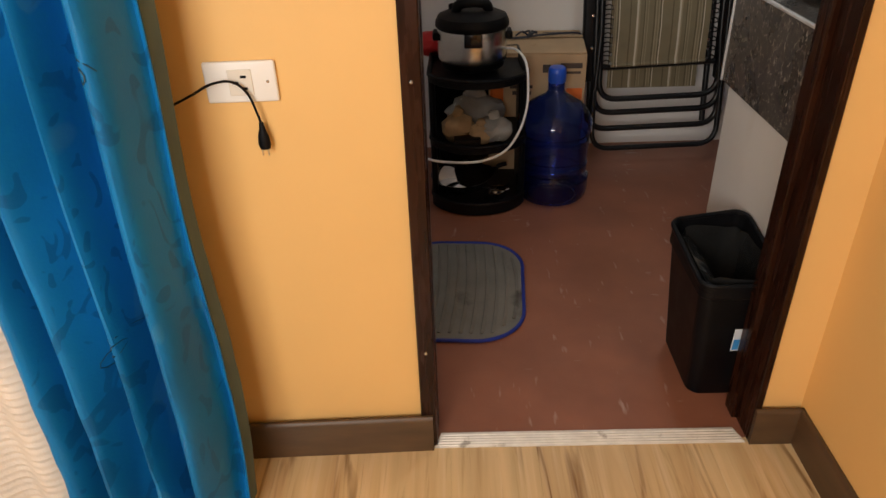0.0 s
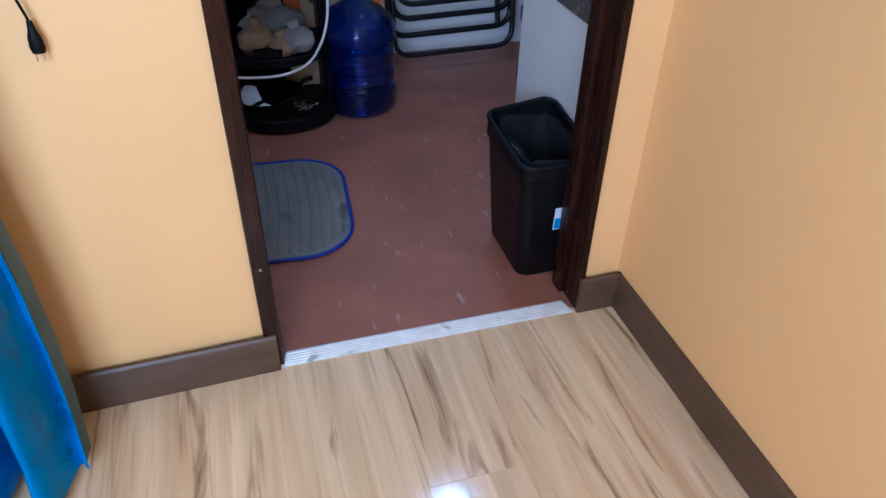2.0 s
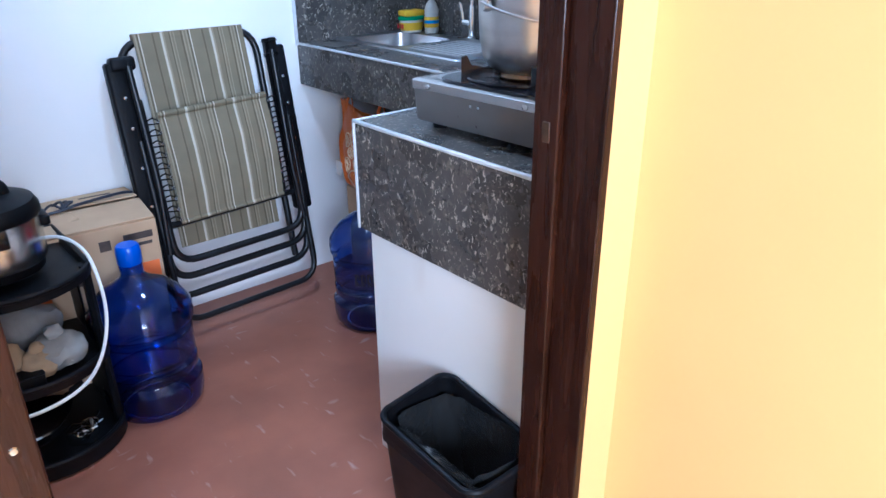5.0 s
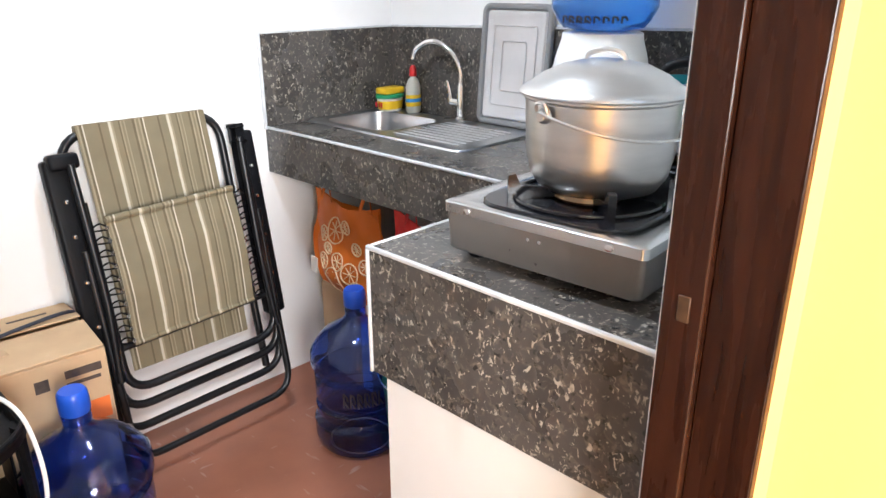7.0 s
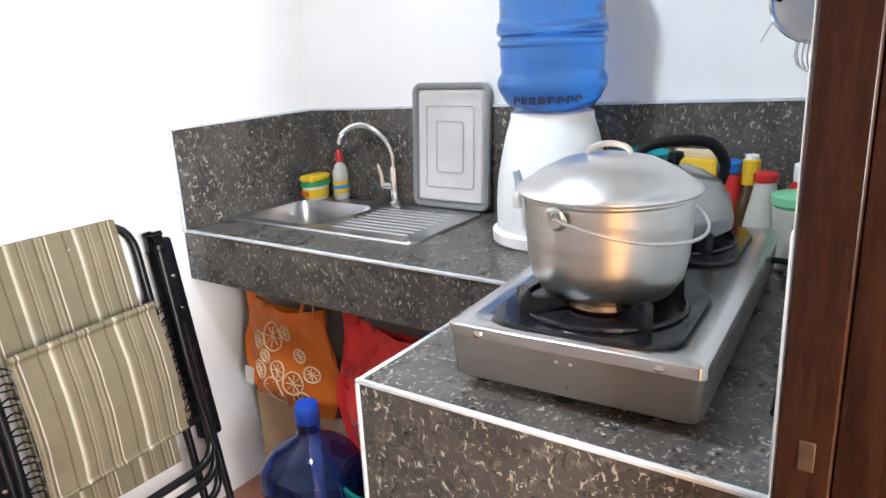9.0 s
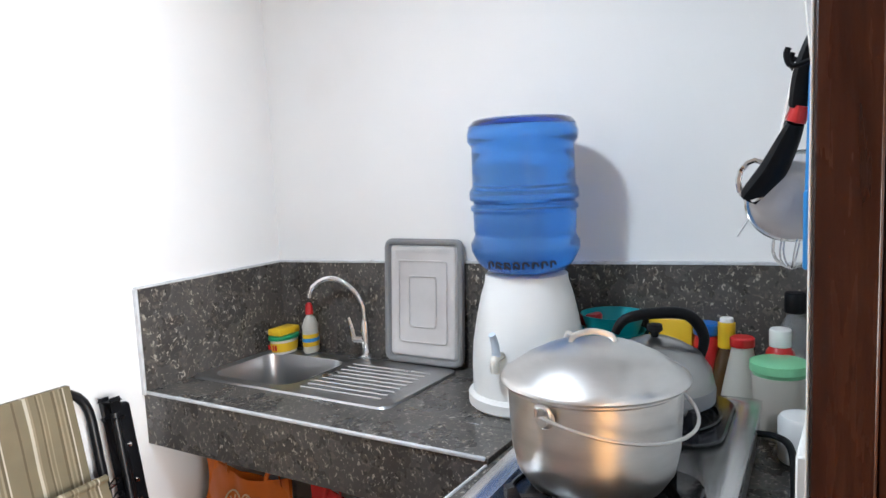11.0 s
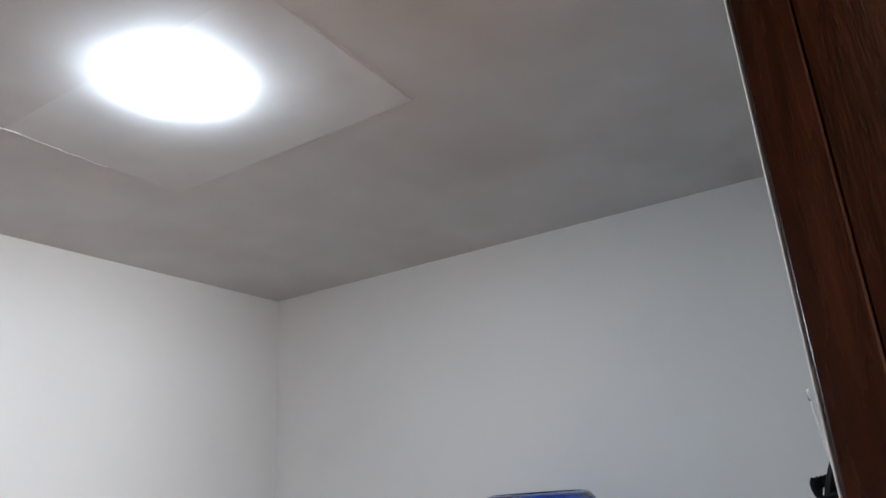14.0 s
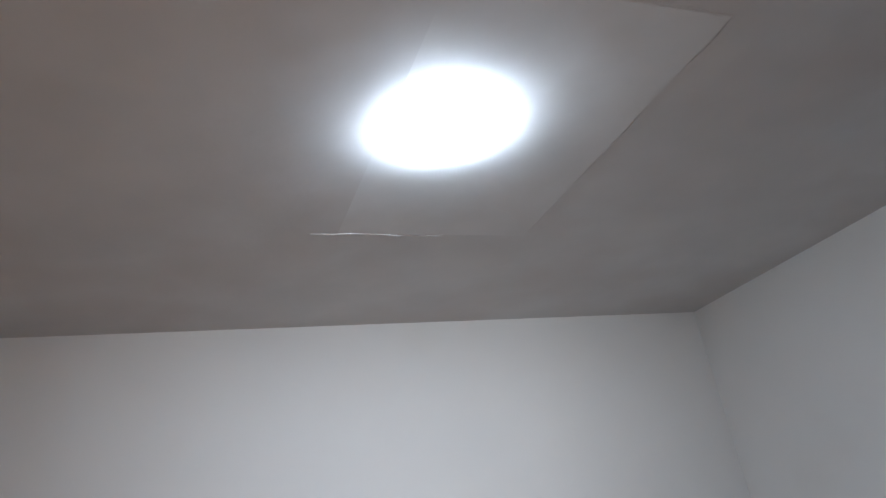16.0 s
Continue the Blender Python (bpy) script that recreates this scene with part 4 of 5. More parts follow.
def utensils():
    g = "utensils hung on the wall"
    rail = thing("utensil_hook", HANG @ pose(0.93, KY0 + 0.001, 1.574), "black wall hook for utensils", "hook", g)
    part("plate", box(-0.09, 0.09, 0, 0.006, -0.015, 0.015, 0.003, 2), M_black, rail)
    for i in range(4):
        x = -0.07 + 0.047 * i
        part("hook", tube([(x, 0.006, 0), (x, 0.030, -0.008), (x, 0.036, 0.004), (x, 0.034, 0.012)], 0.003, 6, n=4), M_black, rail)
    y0 = KY0 + 0.010
    # skewers standing up behind the hook
    for i in range(4):
        sk = thing("skewer", HANG, "thin steel skewer with a looped end", "skewer", g)
        a = 0.86 + 0.035 * i
        part("rod", tube([(a, y0 + 0.002, 1.544), (a - 0.004, y0 + 0.012 - 0.002 * i, 1.664 - 0.016 * i)], 0.0022, 6), M_steel, sk)
        loop = [(a - 0.004 + 0.006 * math.cos(t * math.pi / 4), y0 + 0.013 - 0.002 * i, 1.669 - 0.016 * i + 0.006 * math.sin(t * math.pi / 4)) for t in range(8)]
        part("eye", tube(loop, 0.0016, 5, closed=True), M_steel, sk)
    # scissors-like tool: black grips
    t = thing("kitchen_tongs", HANG, "black handled kitchen tongs with a red ring", "tongs", g)
    part("handle", tube([(0.90, y0 + 0.002, 1.604), (0.905, y0 + 0.012, 1.564), (0.91, y0 + 0.020, 1.524)], lambda q: 0.007 + 0.004 * math.sin(math.pi * q), 10, n=5, flat=1.3), M_black, t)
    part("ring", tube([(0.91, y0 + 0.016, 1.526), (0.912, y0 + 0.022, 1.508)], 0.010, 10), M_red, t, "red ring")
    part("arm", tube([(0.912, y0 + 0.022, 1.506), (0.93, y0 + 0.045, 1.454), (0.94, y0 + 0.070, 1.419)], lambda q: 0.008 + 0.006 * math.sin(math.pi * q * 0.8), 10, n=5, flat=1.2), M_black, t)
    loop = [(0.94 + 0.010 * math.sin(t2 * math.pi / 6), y0 + 0.066 + 0.016 * math.cos(t2 * math.pi / 6), 1.442 + 0.024 * math.sin(t2 * math.pi / 6)) for t2 in range(12)]
    part("loop", tube(loop, 0.0035, 6, closed=True), M_chrome, t)
    # flat spatula blade
    s = thing("spatula", HANG, "narrow steel spatula hanging from the hook", "spatula", g)
    part("blade", loft([[(0.93, y0 + 0.045, 1.442), (0.935, y0 + 0.050, 1.430), (0.985, y0 + 0.090, 1.366), (0.980, y0 + 0.084, 1.378)],
                        [(0.933, y0 + 0.044, 1.442), (0.938, y0 + 0.049, 1.430), (0.988, y0 + 0.089, 1.366), (0.983, y0 + 0.083, 1.378)]]), M_greytray, s, smooth=False)
    part("shank", tube([(0.90, y0 + 0.020, 1.574), (0.934, y0 + 0.047, 1.436)], 0.003, 6), M_steel, s)
    # wire strainer: half round mesh bowl
    w = thing("wire_strainer", HANG, "round wire mesh strainer hung on edge", "strainer", g)
    c = Vector((0.97, y0 + 0.024, 1.419))
    tilt = pose(c.x, c.y, c.z, 0, 78, 28)
    ring = [tilt @ Vector((0.056 * math.cos(i * math.pi / 16), 0.056 * math.sin(i * math.pi / 16), 0)) for i in range(32)]
    part("rim", tube(ring, 0.003, 6, closed=True), M_steel, w)
    part("mesh_bowl", lathe([(0.055, 0), (0.050, -0.016), (0.034, -0.030), (0.012, -0.036), (0, -0.037)], 28, m=tilt), M_greytray, w, "grey wire mesh bowl")
    part("handle", tube([tilt @ Vector((0.056, 0, 0)), Vector((0.945, y0 - 0.005, 1.574))], 0.003, 6), M_steel, w)
    # whisk wires
    k = thing("wire_whisk", HANG, "steel balloon whisk with thin wires", "whisk", g)
    for i in range(5):
        a = radians(36 * i)
        dx, dy = 0.026 * math.cos(a), 0.026 * math.sin(a)
        base, end = Vector((0.985, y0 + 0.006, 1.474)), Vector((0.995, y0 + 0.030, 1.325))
        pts = [base, base.lerp(end, 0.45) + Vector((dx * 0.8, dy * 0.8, 0)), base.lerp(end, 0.85) + Vector((dx, dy, 0)), end, base.lerp(end, 0.85) - Vector((dx, dy, 0)), base.lerp(end, 0.45) - Vector((dx * 0.8, dy * 0.8, 0)), base]
        part("wire", tube(pts, 0.0011, 5, n=4), M_steel, k)
    part("handle", tube([(0.980, y0 + 0.002, 1.584), (0.985, y0 + 0.006, 1.474)], 0.006, 8), M_chrome, k)
    b = thing("blue_scraper", HANG, "blue plastic scraper hanging from the hook", "scraper", g)
    part("blade", box(0.850, 0.920, y0 + 0.004, y0 + 0.010, 1.345, 1.432, 0.003, 2), M_blueflame, b)
    part("handle", tube([(0.885, y0 + 0.006, 1.430), (0.895, y0 + 0.004, 1.574)], 0.005, 8), M_blueflame, b)


utensils()


# ---- folded lounge chair ----
def lounge_chair():
    c = thing("folding_chair", pose(0.867, 1.530, 0.0, -10.2, 0, 0), "folded reclining chair with olive striped fabric leaning on the wall", "folding chair")
    TR = 0.0115

    def frame_tube(pts, r, corner, name, label=""):
        return part(name, tube(bent(pts, corner, 6), r, 10), M_blacktube, c, label)
    # backrest frame: arch at the top
    frame_tube([(-0.240, 0.020, 0.16), (-0.240, 0.020, 0.950), (0.205, 0.020, 0.958), (0.205, 0.020, 0.16)], TR, 0.09, "back_frame")
    # leg bows at the foot
    for hw, y, z, top in ((0.232, -0.040, 0.262, 0.78), (0.246, -0.016, 0.205, 0.70), (0.258, 0.012, 0.135, 0.72), (0.250, -0.030, 0.062, 0.66)):
        frame_tube([(-hw, y, top), (-hw, y, z), (hw, y, z + 0.012 if z > 0.02 else z), (hw, y, top)], TR if z > 0.1 else 0.0105, 0.075, "leg_bow")
    # fabric: back panel behind, seat panel in front
    def back(u, v):
        return (-0.192 + 0.352 * u, 0.004 - 0.010 * math.sin(math.pi * v) + 0.004 * noise.noise(Vector((u * 4, v * 6, 1))), 0.30 + 0.67 * v)
    part("backrest", sheet(back, 20, 28, 0.003), M_weave, c)
    part("back_hem", tube([(-0.192 + 0.0086 * i, 0.020, 0.955) for i in range(42)], 0.0165, 10, flat=1.0), M_weave, c)

    def seat(u, v):
        return (-0.195 + 0.360 * u, -0.062 - 0.016 * math.sin(math.pi * v) + 0.005 * noise.noise(Vector((u * 5, v * 5, 4))), 0.395 + 0.335 * v + 0.012 * u)
    part("seat", sheet(seat, 20, 20, 0.003), M_weave, c)
    part("seat_hem", tube([seat(i / 20, 1.0) for i in range(21)], 0.009, 8), M_weave, c)
    part("seat_hem", tube([seat(i / 20, 0.0) for i in range(21)], 0.007, 8), M_weave, c)
    part("crossbar", tube([(-0.225, -0.035, 0.385), (0.215, -0.035, 0.400)], 0.010, 8), M_blacktube, c)
    # lacing cords along both sides of the seat
    for side, x0, x1 in ((-1, -0.195, -0.226), (1, 0.165, 0.205)):
        for i in range(10):
            z = 0.405 + 0.034 * i + (0.01 if side > 0 else 0)
            part("lace", tube([(x0, -0.066, z), ((x0 + x1) / 2, -0.060, z + 0.012), (x1, -0.050, z + 0.004), (x1, -0.040, z - 0.006), (x0, -0.066, z - 0.006)], 0.0024, 5, n=2), M_black, c)
        for i in range(10):
            z = 0.405 + 0.034 * i + (0.01 if side > 0 else 0)
            part("eyelet", lathe([(0.0025, 0), (0.005, 0), (0.005, 0.002), (0.0025, 0.002)], 8, m=pose(x0 - 0.004 * side * -1, -0.070, z, 90)), M_steel, c)
    # armrests folded upright with their brackets
    for x, w in ((-0.268, 1), (0.254, -1)):
        arm = part("armrest", box(x - 0.030, x + 0.030, -0.030, 0.012, 0.33, 0.895, 0.010, 3), M_black, c, "black plastic armrest")
        part("armrest_end", box(x - 0.020, x + 0.040 * w + 0.012, -0.052, -0.006, 0.868, 0.908, 0.010, 3), M_black, arm)
        frame_tube([(x + 0.028 * w, -0.048, 0.88), (x + 0.034 * w, -0.050, 0.52), (x + 0.020 * w, -0.046, 0.30)], 0.0095, 0.05, "side_bar")
        for z in (0.46, 0.58, 0.70, 0.79):
            part("rivet", lathe([(0, 0), (0.007, 0), (0.005, 0.004), (0, 0.005)], 10, m=pose(x + 0.004, -0.030, z, 90)), M_chrome, c)
    return c


lounge_chair()


# ---- carton ----
def carton():
    c = thing("cardboard_box", pose(0.385, 1.575, 0, 0, 0, -4), "brown cardboard box tied with dark string, flaps half closed", "cardboard box")
    w, d, h = 0.180, 0.158, 0.500
    part("body", box(-w, w, -d, d, 0, h - 0.012, 0.004, 1), M_carton, c)
    for x0, x1, y0, y1, tilt, ax in ((-w, w, -d, -0.01, 5, "x"), (-w, w, 0.01, d, -6, "x")):
        q = pose(0, y0 if y0 < 0 else y1, h - 0.012, tilt, 0, 0)
        part("flap", box(x0 + 0.002, x1 - 0.002, 0 if y0 < 0 else -(y1 - y0), (y1 - y0) if y0 < 0 else 0, 0.0, 0.006, 0.002, 1, m=q), M_carton, c)
    part("side_flap", box(-w + 0.004, -0.02, -0.08, 0.06, 0, 0.006, 0.002, 1, m=pose(0, 0, h + 0.006, 3, -9, 12)), M_carton, c)
    pts = [(-w, -0.03, h + 0.012), (-0.05, -0.02, h + 0.014), (0.02, 0.00, h + 0.018), (w - 0.02, 0.045, h + 0.012), (w + 0.003, 0.05, h - 0.02)]
    part("string", tube(pts, 0.005, 6, n=5, flat=0.5), M_tape, c, "dark tying string")
    bm = bmesh.new()
    rnd = random.Random(4)
    for i in range(5):
        a = rnd.uniform(0, 6.28)
        p = Vector((-0.03, -0.015, h + 0.018))
        tube([p, p + Vector((0.03 * math.cos(a), 0.03 * math.sin(a), 0.012)), p + Vector((0.05 * math.cos(a + 0.5), 0.05 * math.sin(a + 0.5), 0.0))], 0.004, 6, bm, n=3)
    part("knot", bm, M_tape, c)
    y = -d - 0.0012
    for x0, x1, z0, z1, mat in ((-0.10, -0.03, 0.390, 0.415, M_print), (-0.10, -0.015, 0.360, 0.372, M_print), (-0.09, -0.02, 0.335, 0.350, M_print), (0.085, 0.165, 0.435, 0.455, M_print),
                                (0.085, 0.160, 0.415, 0.424, M_print), (0.11, 0.17, 0.305, 0.360, M_orangeprint), (0.02, 0.05, 0.42, 0.45, M_print)):
        part("print", box(x0, x1, y, y + 0.0016, z0, z1), mat, c, smooth=False)
    for x0, x1, y0, y1 in ((0.02, 0.14, 0.07, 0.085), (0.03, 0.12, 0.095, 0.105)):
        part("print", box(x0, x1, y0, y1, h + 0.0004, h + 0.0016, m=pose(0, 0, -0.0005)), M_print, c, smooth=False)
    return c


carton()


# ---- corner rack with the cooker ----
def rack():
    r = thing("storage_rack", pose(0.145, 1.335, 0), "black plastic three-tier storage rack with rounded shelves", "storage rack")

    def outline(k=1.0):
        pts = []
        for i in range(13):
            a = radians(200 + 140 * i / 12)
            pts.append((0.170 * k * math.cos(a) / math.cos(radians(20)), k * (-0.150 - 0.105 * (-math.sin(a) - 0.342) / 0.658)))
        return [(-0.165 * k, 0.17 * k)] + pts + [(0.165 * k, 0.17 * k)]
    for z in (0.020, 0.240, 0.470):
        lip = 0.018 if z < 0.1 else 0.0
        s = part("shelf", loft([[(x, y, z - lip) for x, y in outline(0.97)], [(x, y, z + 0.004 - lip) for x, y in outline(1.0)], [(x, y, z + 0.026) for x, y in outline(1.0)],
                                [(x, y, z + 0.026) for x, y in outline(0.95)], [(x, y, z + 0.008) for x, y in outline(0.94)]]), M_black, r)
        part("rim", tube([(x, y, z + 0.027) for x, y in outline(0.985)], 0.007, 8, closed=True), M_black, s)
    for x, y in ((-0.155, 0.15), (0.155, 0.15), (0.158, -0.135), (-0.158, -0.135)):
        part("post", loft([[(x + 0.012 * math.cos(a), y + 0.020 * math.sin(a), z) for a in (i * math.pi / 4 for i in range(8))] for z in (0.0, 0.25, 0.49)]), M_black, r)
    part("side_panel", box(0.152, 0.160, -0.150, 0.15, 0.0, 0.25, 0.003, 1), M_black, r)
    part("side_panel", box(0.154, 0.160, -0.02, 0.15, 0.25, 0.48, 0.003, 1), M_black, r)
    part("back_panel", box(-0.155, 0.155, 0.158, 0.164, 0.03, 0.48, 0.002, 1), M_black, r)
    return r


rack()


def cooker():
    c = thing("pressure_cooker", pose(0.130, 1.280, 0.497) @ Matrix.Diagonal((1, 1, 0.90, 1)), "electric pressure cooker of brushed steel with a black locking lid", "pressure cooker")
    part("base", lathe([(0, 0), (0.100, 0), (0.108, 0.006), (0.112, 0.030), (0, 0.030)], 40), M_black, c)
    part("body", lathe([(0.110, 0.029), (0.117, 0.032), (0.119, 0.040), (0.119, 0.148), (0.117, 0.152), (0, 0.152)], 48), M_steel, c, "brushed steel band")
    lid = part("lid", lathe([(0, 0.150), (0.122, 0.150), (0.126, 0.156), (0.125, 0.172), (0.116, 0.192), (0.085, 0.206), (0.04, 0.211), (0, 0.212)], 48), M_black, c, "black lid")
    part("handle", tube([(-0.055, -0.01, 0.205), (-0.045, -0.015, 0.232), (0, -0.02, 0.240), (0.045, -0.015, 0.232), (0.055, -0.01, 0.205)], lambda t: 0.014, 10, n=4, flat=1.3), M_black, lid)
    part("valve", lathe([(0.014, 0.205), (0.014, 0.222), (0.010, 0.226), (0, 0.226)], 16, m=pose(-0.065, 0.03, 0)), M_black, lid)
    part("side_grip", box(0.112, 0.136, -0.035, 0.035, 0.105, 0.135, 0.008, 3), M_black, c)
    part("side_grip", box(-0.136, -0.112, -0.035, 0.035, 0.105, 0.135, 0.008, 3), M_black, c)
    part("control_panel", box(-0.030, 0.030, -0.124, -0.112, 0.10, 0.152, 0.005, 2), M_blackgloss, c)
    return c


cooker()
cord = thing("power_cord", pose(-0.012, -0.075, -0.012), "white power cord hanging from the cooker over the rack", "cable")
part("cable", tube([(0.245, 1.37, 0.56), (0.285, 1.29, 0.578), (0.312, 1.215, 0.560), (0.318, 1.165, 0.500), (0.312, 1.140, 0.42), (0.285, 1.120, 0.345), (0.24, 1.112, 0.285), (0.17, 1.108, 0.255), (0.08, 1.108, 0.250), (-0.02, 1.12, 0.262), (-0.08, 1.16, 0.30)], 0.0042, 8, n=6), M_whiteplastic, cord)


def rack_contents():
    g = "things kept on the rack"

    def bag(x, y, z, rx, ry, rz, seed, mat, label, name="plastic_bag"):
        b = thing(name, pose(x, y - 0.07, z), label, "bag", g)
        part("body", crumpled(rx, ry, rz, 0.22, seed), mat, b)
        part("neck", crumpled(rx * 0.35, ry * 0.35, rz * 0.45, 0.4, seed + 3, 2), mat, b, m=pose(0, 0, rz * 1.65))
    bag(0.200, 1.255, 0.251, 0.066, 0.056, 0.044, 1, M_filmbag, "crumpled clear plastic bag of food on the middle shelf")
    bag(0.075, 1.265, 0.251, 0.055, 0.055, 0.050, 2, M_palegrain, "tan paper packet on the middle shelf", "food_packet")
    bag(0.140, 1.400, 0.251, 0.105, 0.060, 0.060, 5, M_filmbag, "clear plastic bag of dry goods on the middle shelf")
    bag(0.155, 1.235, 0.251, 0.045, 0.040, 0.036, 7, M_palegrain, "small bag of pale food on the middle shelf", "food_packet")
    b = thing("black_box", pose(0.105, 1.128, 0.251, 0, 0, 4), "small black plastic box on the middle shelf", "box", g)
    part("body", box(-0.045, 0.045, -0.022, 0.022, 0, 0.034, 0.004, 2), M_black, b)
    part("lid", box(-0.046, 0.046, -0.023, 0.023, 0.034, 0.040, 0.002, 1), M_black, b)
    p = thing("frying_pan", pose(0.085, 1.285, 0.030, 0, 0, 15), "worn steel frying pan on the bottom shelf", "pan", g)
    part("bowl", lathe(shell([(0, 0), (0.080, 0), (0.095, 0.008), (0.115, 0.045), (0.118, 0.046)], 0.002), 36), M_steel, p)
    part("handle", tube([(0.11, 0, 0.040), (0.15, 0.0, 0.060), (0.18, 0.0, 0.064)], 0.009, 8, n=3, flat=0.6), M_black, p)
    lidp = thing("pot_lid", pose(0.105, 1.290, 0.082, 6, -10, 0), "steel pot lid lying on the frying pan", "lid", g)
    part("dome", lathe([(0.112, 0), (0.114, 0.003), (0.095, 0.018), (0.05, 0.030), (0, 0.033)], 36), M_chrome, lidp)
    part("knob", lathe([(0.006, 0.031), (0.007, 0.040), (0.014, 0.046), (0, 0.052)], 14), M_black, lidp)
    for i, (x, y, a) in enumerate(((0.205, 1.215, 20), (0.225, 1.235, 50), (0.185, 1.225, -15))):
        s = thing("small_pot", pose(x, y - 0.06, 0.030, 0, 0, a), "small steel measuring cup on the bottom shelf", "cup", g)
        part("cup", lathe(shell([(0, 0), (0.016, 0), (0.020, 0.004), (0.023, 0.032 + 0.006 * i)], 0.0015), 20), M_chrome, s)
        part("handle", tube([(0.022, 0, 0.028), (0.055, 0, 0.034)], 0.003, 6, flat=0.6), M_chrome, s)
    o = thing("orange_packet", pose(0.225, 1.430, 0.251, 0, 0, 10), "orange packet at the back of the rack", "packet", g)
    part("body", box(-0.025, 0.025, -0.012, 0.012, 0, 0.175, 0.005, 2), M_orangeprint, o)
    r2 = thing("red_cloth", pose(-0.020, 1.475, 0.478), "folded dark red cloth behind the cooker", "cloth")
    part("fold", crumpled(0.06, 0.05, 0.045, 0.2, 9), M_red, r2)


rack_contents()


# ---- bin ----
def bin_():
    b = thing("waste_bin", pose(0.692, 0.255, 0, 0, 0, 0), "black plastic waste bin with a curved rim beside the door jamb", "waste bin")

    def ring(hx, hy, z, dip=0.0, r=0.030):
        out = []
        for x, y in rounded(-hx, hx, -hy, hy, r, 6):
            k = max(0.0, 1 - (abs(y) / (hy * 0.96)) ** 2)
            out.append((x, y, z - dip * k ))
        return out
    # the long sides dip towards their middle
    loops = [ring(0.068, 0.110, 0.0), ring(0.072, 0.115, 0.006), ring(0.090, 0.135, 0.300), ring(0.095, 0.141, 0.306), ring(0.095, 0.141, 0.322)]
    inner = [ring(0.087, 0.133, 0.322), ring(0.070, 0.112, 0.012)]
    bm = loft(loops + inner)
    part("body", bm, M_black, b)
    # raised rim: peaks at the far end, low at the near end
    def rim(hx, hy, z):
        pts = []
        for x, y in rounded(-hx, hx, -hy, hy, 0.032, 8):
            t = (y + hy) / (2 * hy)
            pts.append((x, y, z + 0.020 * t * t + 0.018 * max(0.0, math.cos((y / hy) * math.pi * 0.9)) * (x < 0) * 0.6 + 0.016 * (x > 0) * t))
        return pts
    lo = [(x, y, 0.318) for x, y, _ in rim(0.095, 0.141, 0)]
    hi = rim(0.094, 0.140, 0.336)
    hi2 = [(x * 0.93, y * 0.955, z) for x, y, z in hi]
    lo2 = [(x * 0.92, y * 0.95, 0.318) for x, y, _ in hi]
    part("collar", loft([lo, hi, hi2, lo2], cap0=False, cap1=False), M_black, b)
    part("rim", tube(rim(0.093, 0.139, 0.338), 0.0065, 8, closed=True), M_black, b, "rolled rim")

    def liner(u, v):
        a = 2 * math.pi * u
        sx = abs(math.cos(a)) ** 0.5 * (1 if math.cos(a) > 0 else -1)
        sy = abs(math.sin(a)) ** 0.5 * (1 if math.sin(a) > 0 else -1)
        k = 0.84 - 0.22 * v + 0.06 * noise.noise(Vector((math.cos(a) * 3, math.sin(a) * 3, v * 3)))
        return (0.098 * sx * k, 0.145 * sy * k, 0.346 - 0.25 * v + 0.012 * noise.noise(Vector((u * 12, v * 3, 2))))
    bm = sheet(liner, 48, 10)
    bmesh.ops.remove_doubles(bm, verts=bm.verts, dist=0.0005)
    part("bin_liner", bm, M_liner, b, "black plastic bag lining")
    def fold(u, v):
        k = noise.noise(Vector((u * 5, v * 4, 8)))
        return (-0.080 + 0.085 * v + 0.006 * k, -0.125 + 0.235 * u + 0.008 * noise.noise(Vector((v * 5, u * 3, 3))), 0.338 - 0.030 * v - 0.085 * v * v + 0.012 * k * v + 0.006 * math.sin(u * 30 + 4 * v) * v)
    part("bag_fold", sheet(fold, 40, 14, 0.0012), M_liner, b, "glossy creased bag fold")
    part("sticker", box(-0.006, 0.012, -0.1335, -0.1310, 0.170, 0.235, 0.0008, 1, m=pose(0, 0, 0, 3.5)), M_label, b, "pale blue sticker")
    part("sticker_mark", box(-0.004, 0.010, -0.1345, -0.1330, 0.174, 0.205, 0.0005, 1, m=pose(0, 0, 0, 3.5)), M_blueflame, b)
    return b


bin_()


# ---- floor mat ----
def floor_mat():
    m = thing("floor_mat", pose(0.058, 0.628, 0.0, 0, 0, -4), "grey ribbed floor mat with a dark blue bound edge", "mat")
    out = rounded(-0.200, 0.200, -0.262, 0.258, 0.14, 10)
    part("pad", plate(out, 0.0, 0.009, 0.002), M_matgrey, m)
    part("binding", tube([(x, y, 0.0055) for x, y in out], 0.0085, 8, closed=True, flat=0.65), M_matblue, m, "dark blue bound edge")
    for i in range(12):
        x = -0.165 + 0.030 * i
        half = 0.235 if abs(x) < 0.10 else 0.235 - (abs(x) - 0.10) * 1.1
        pts = [(x + 0.018 * math.sin(t / 8 * 2.5 + 0.4), -half + 2 * half * t / 8, 0.0088) for t in range(9)]
        part("ridge", tube(pts, 0.0045, 6, flat=1.8), M_matgrey, m)
    return m


floor_mat()


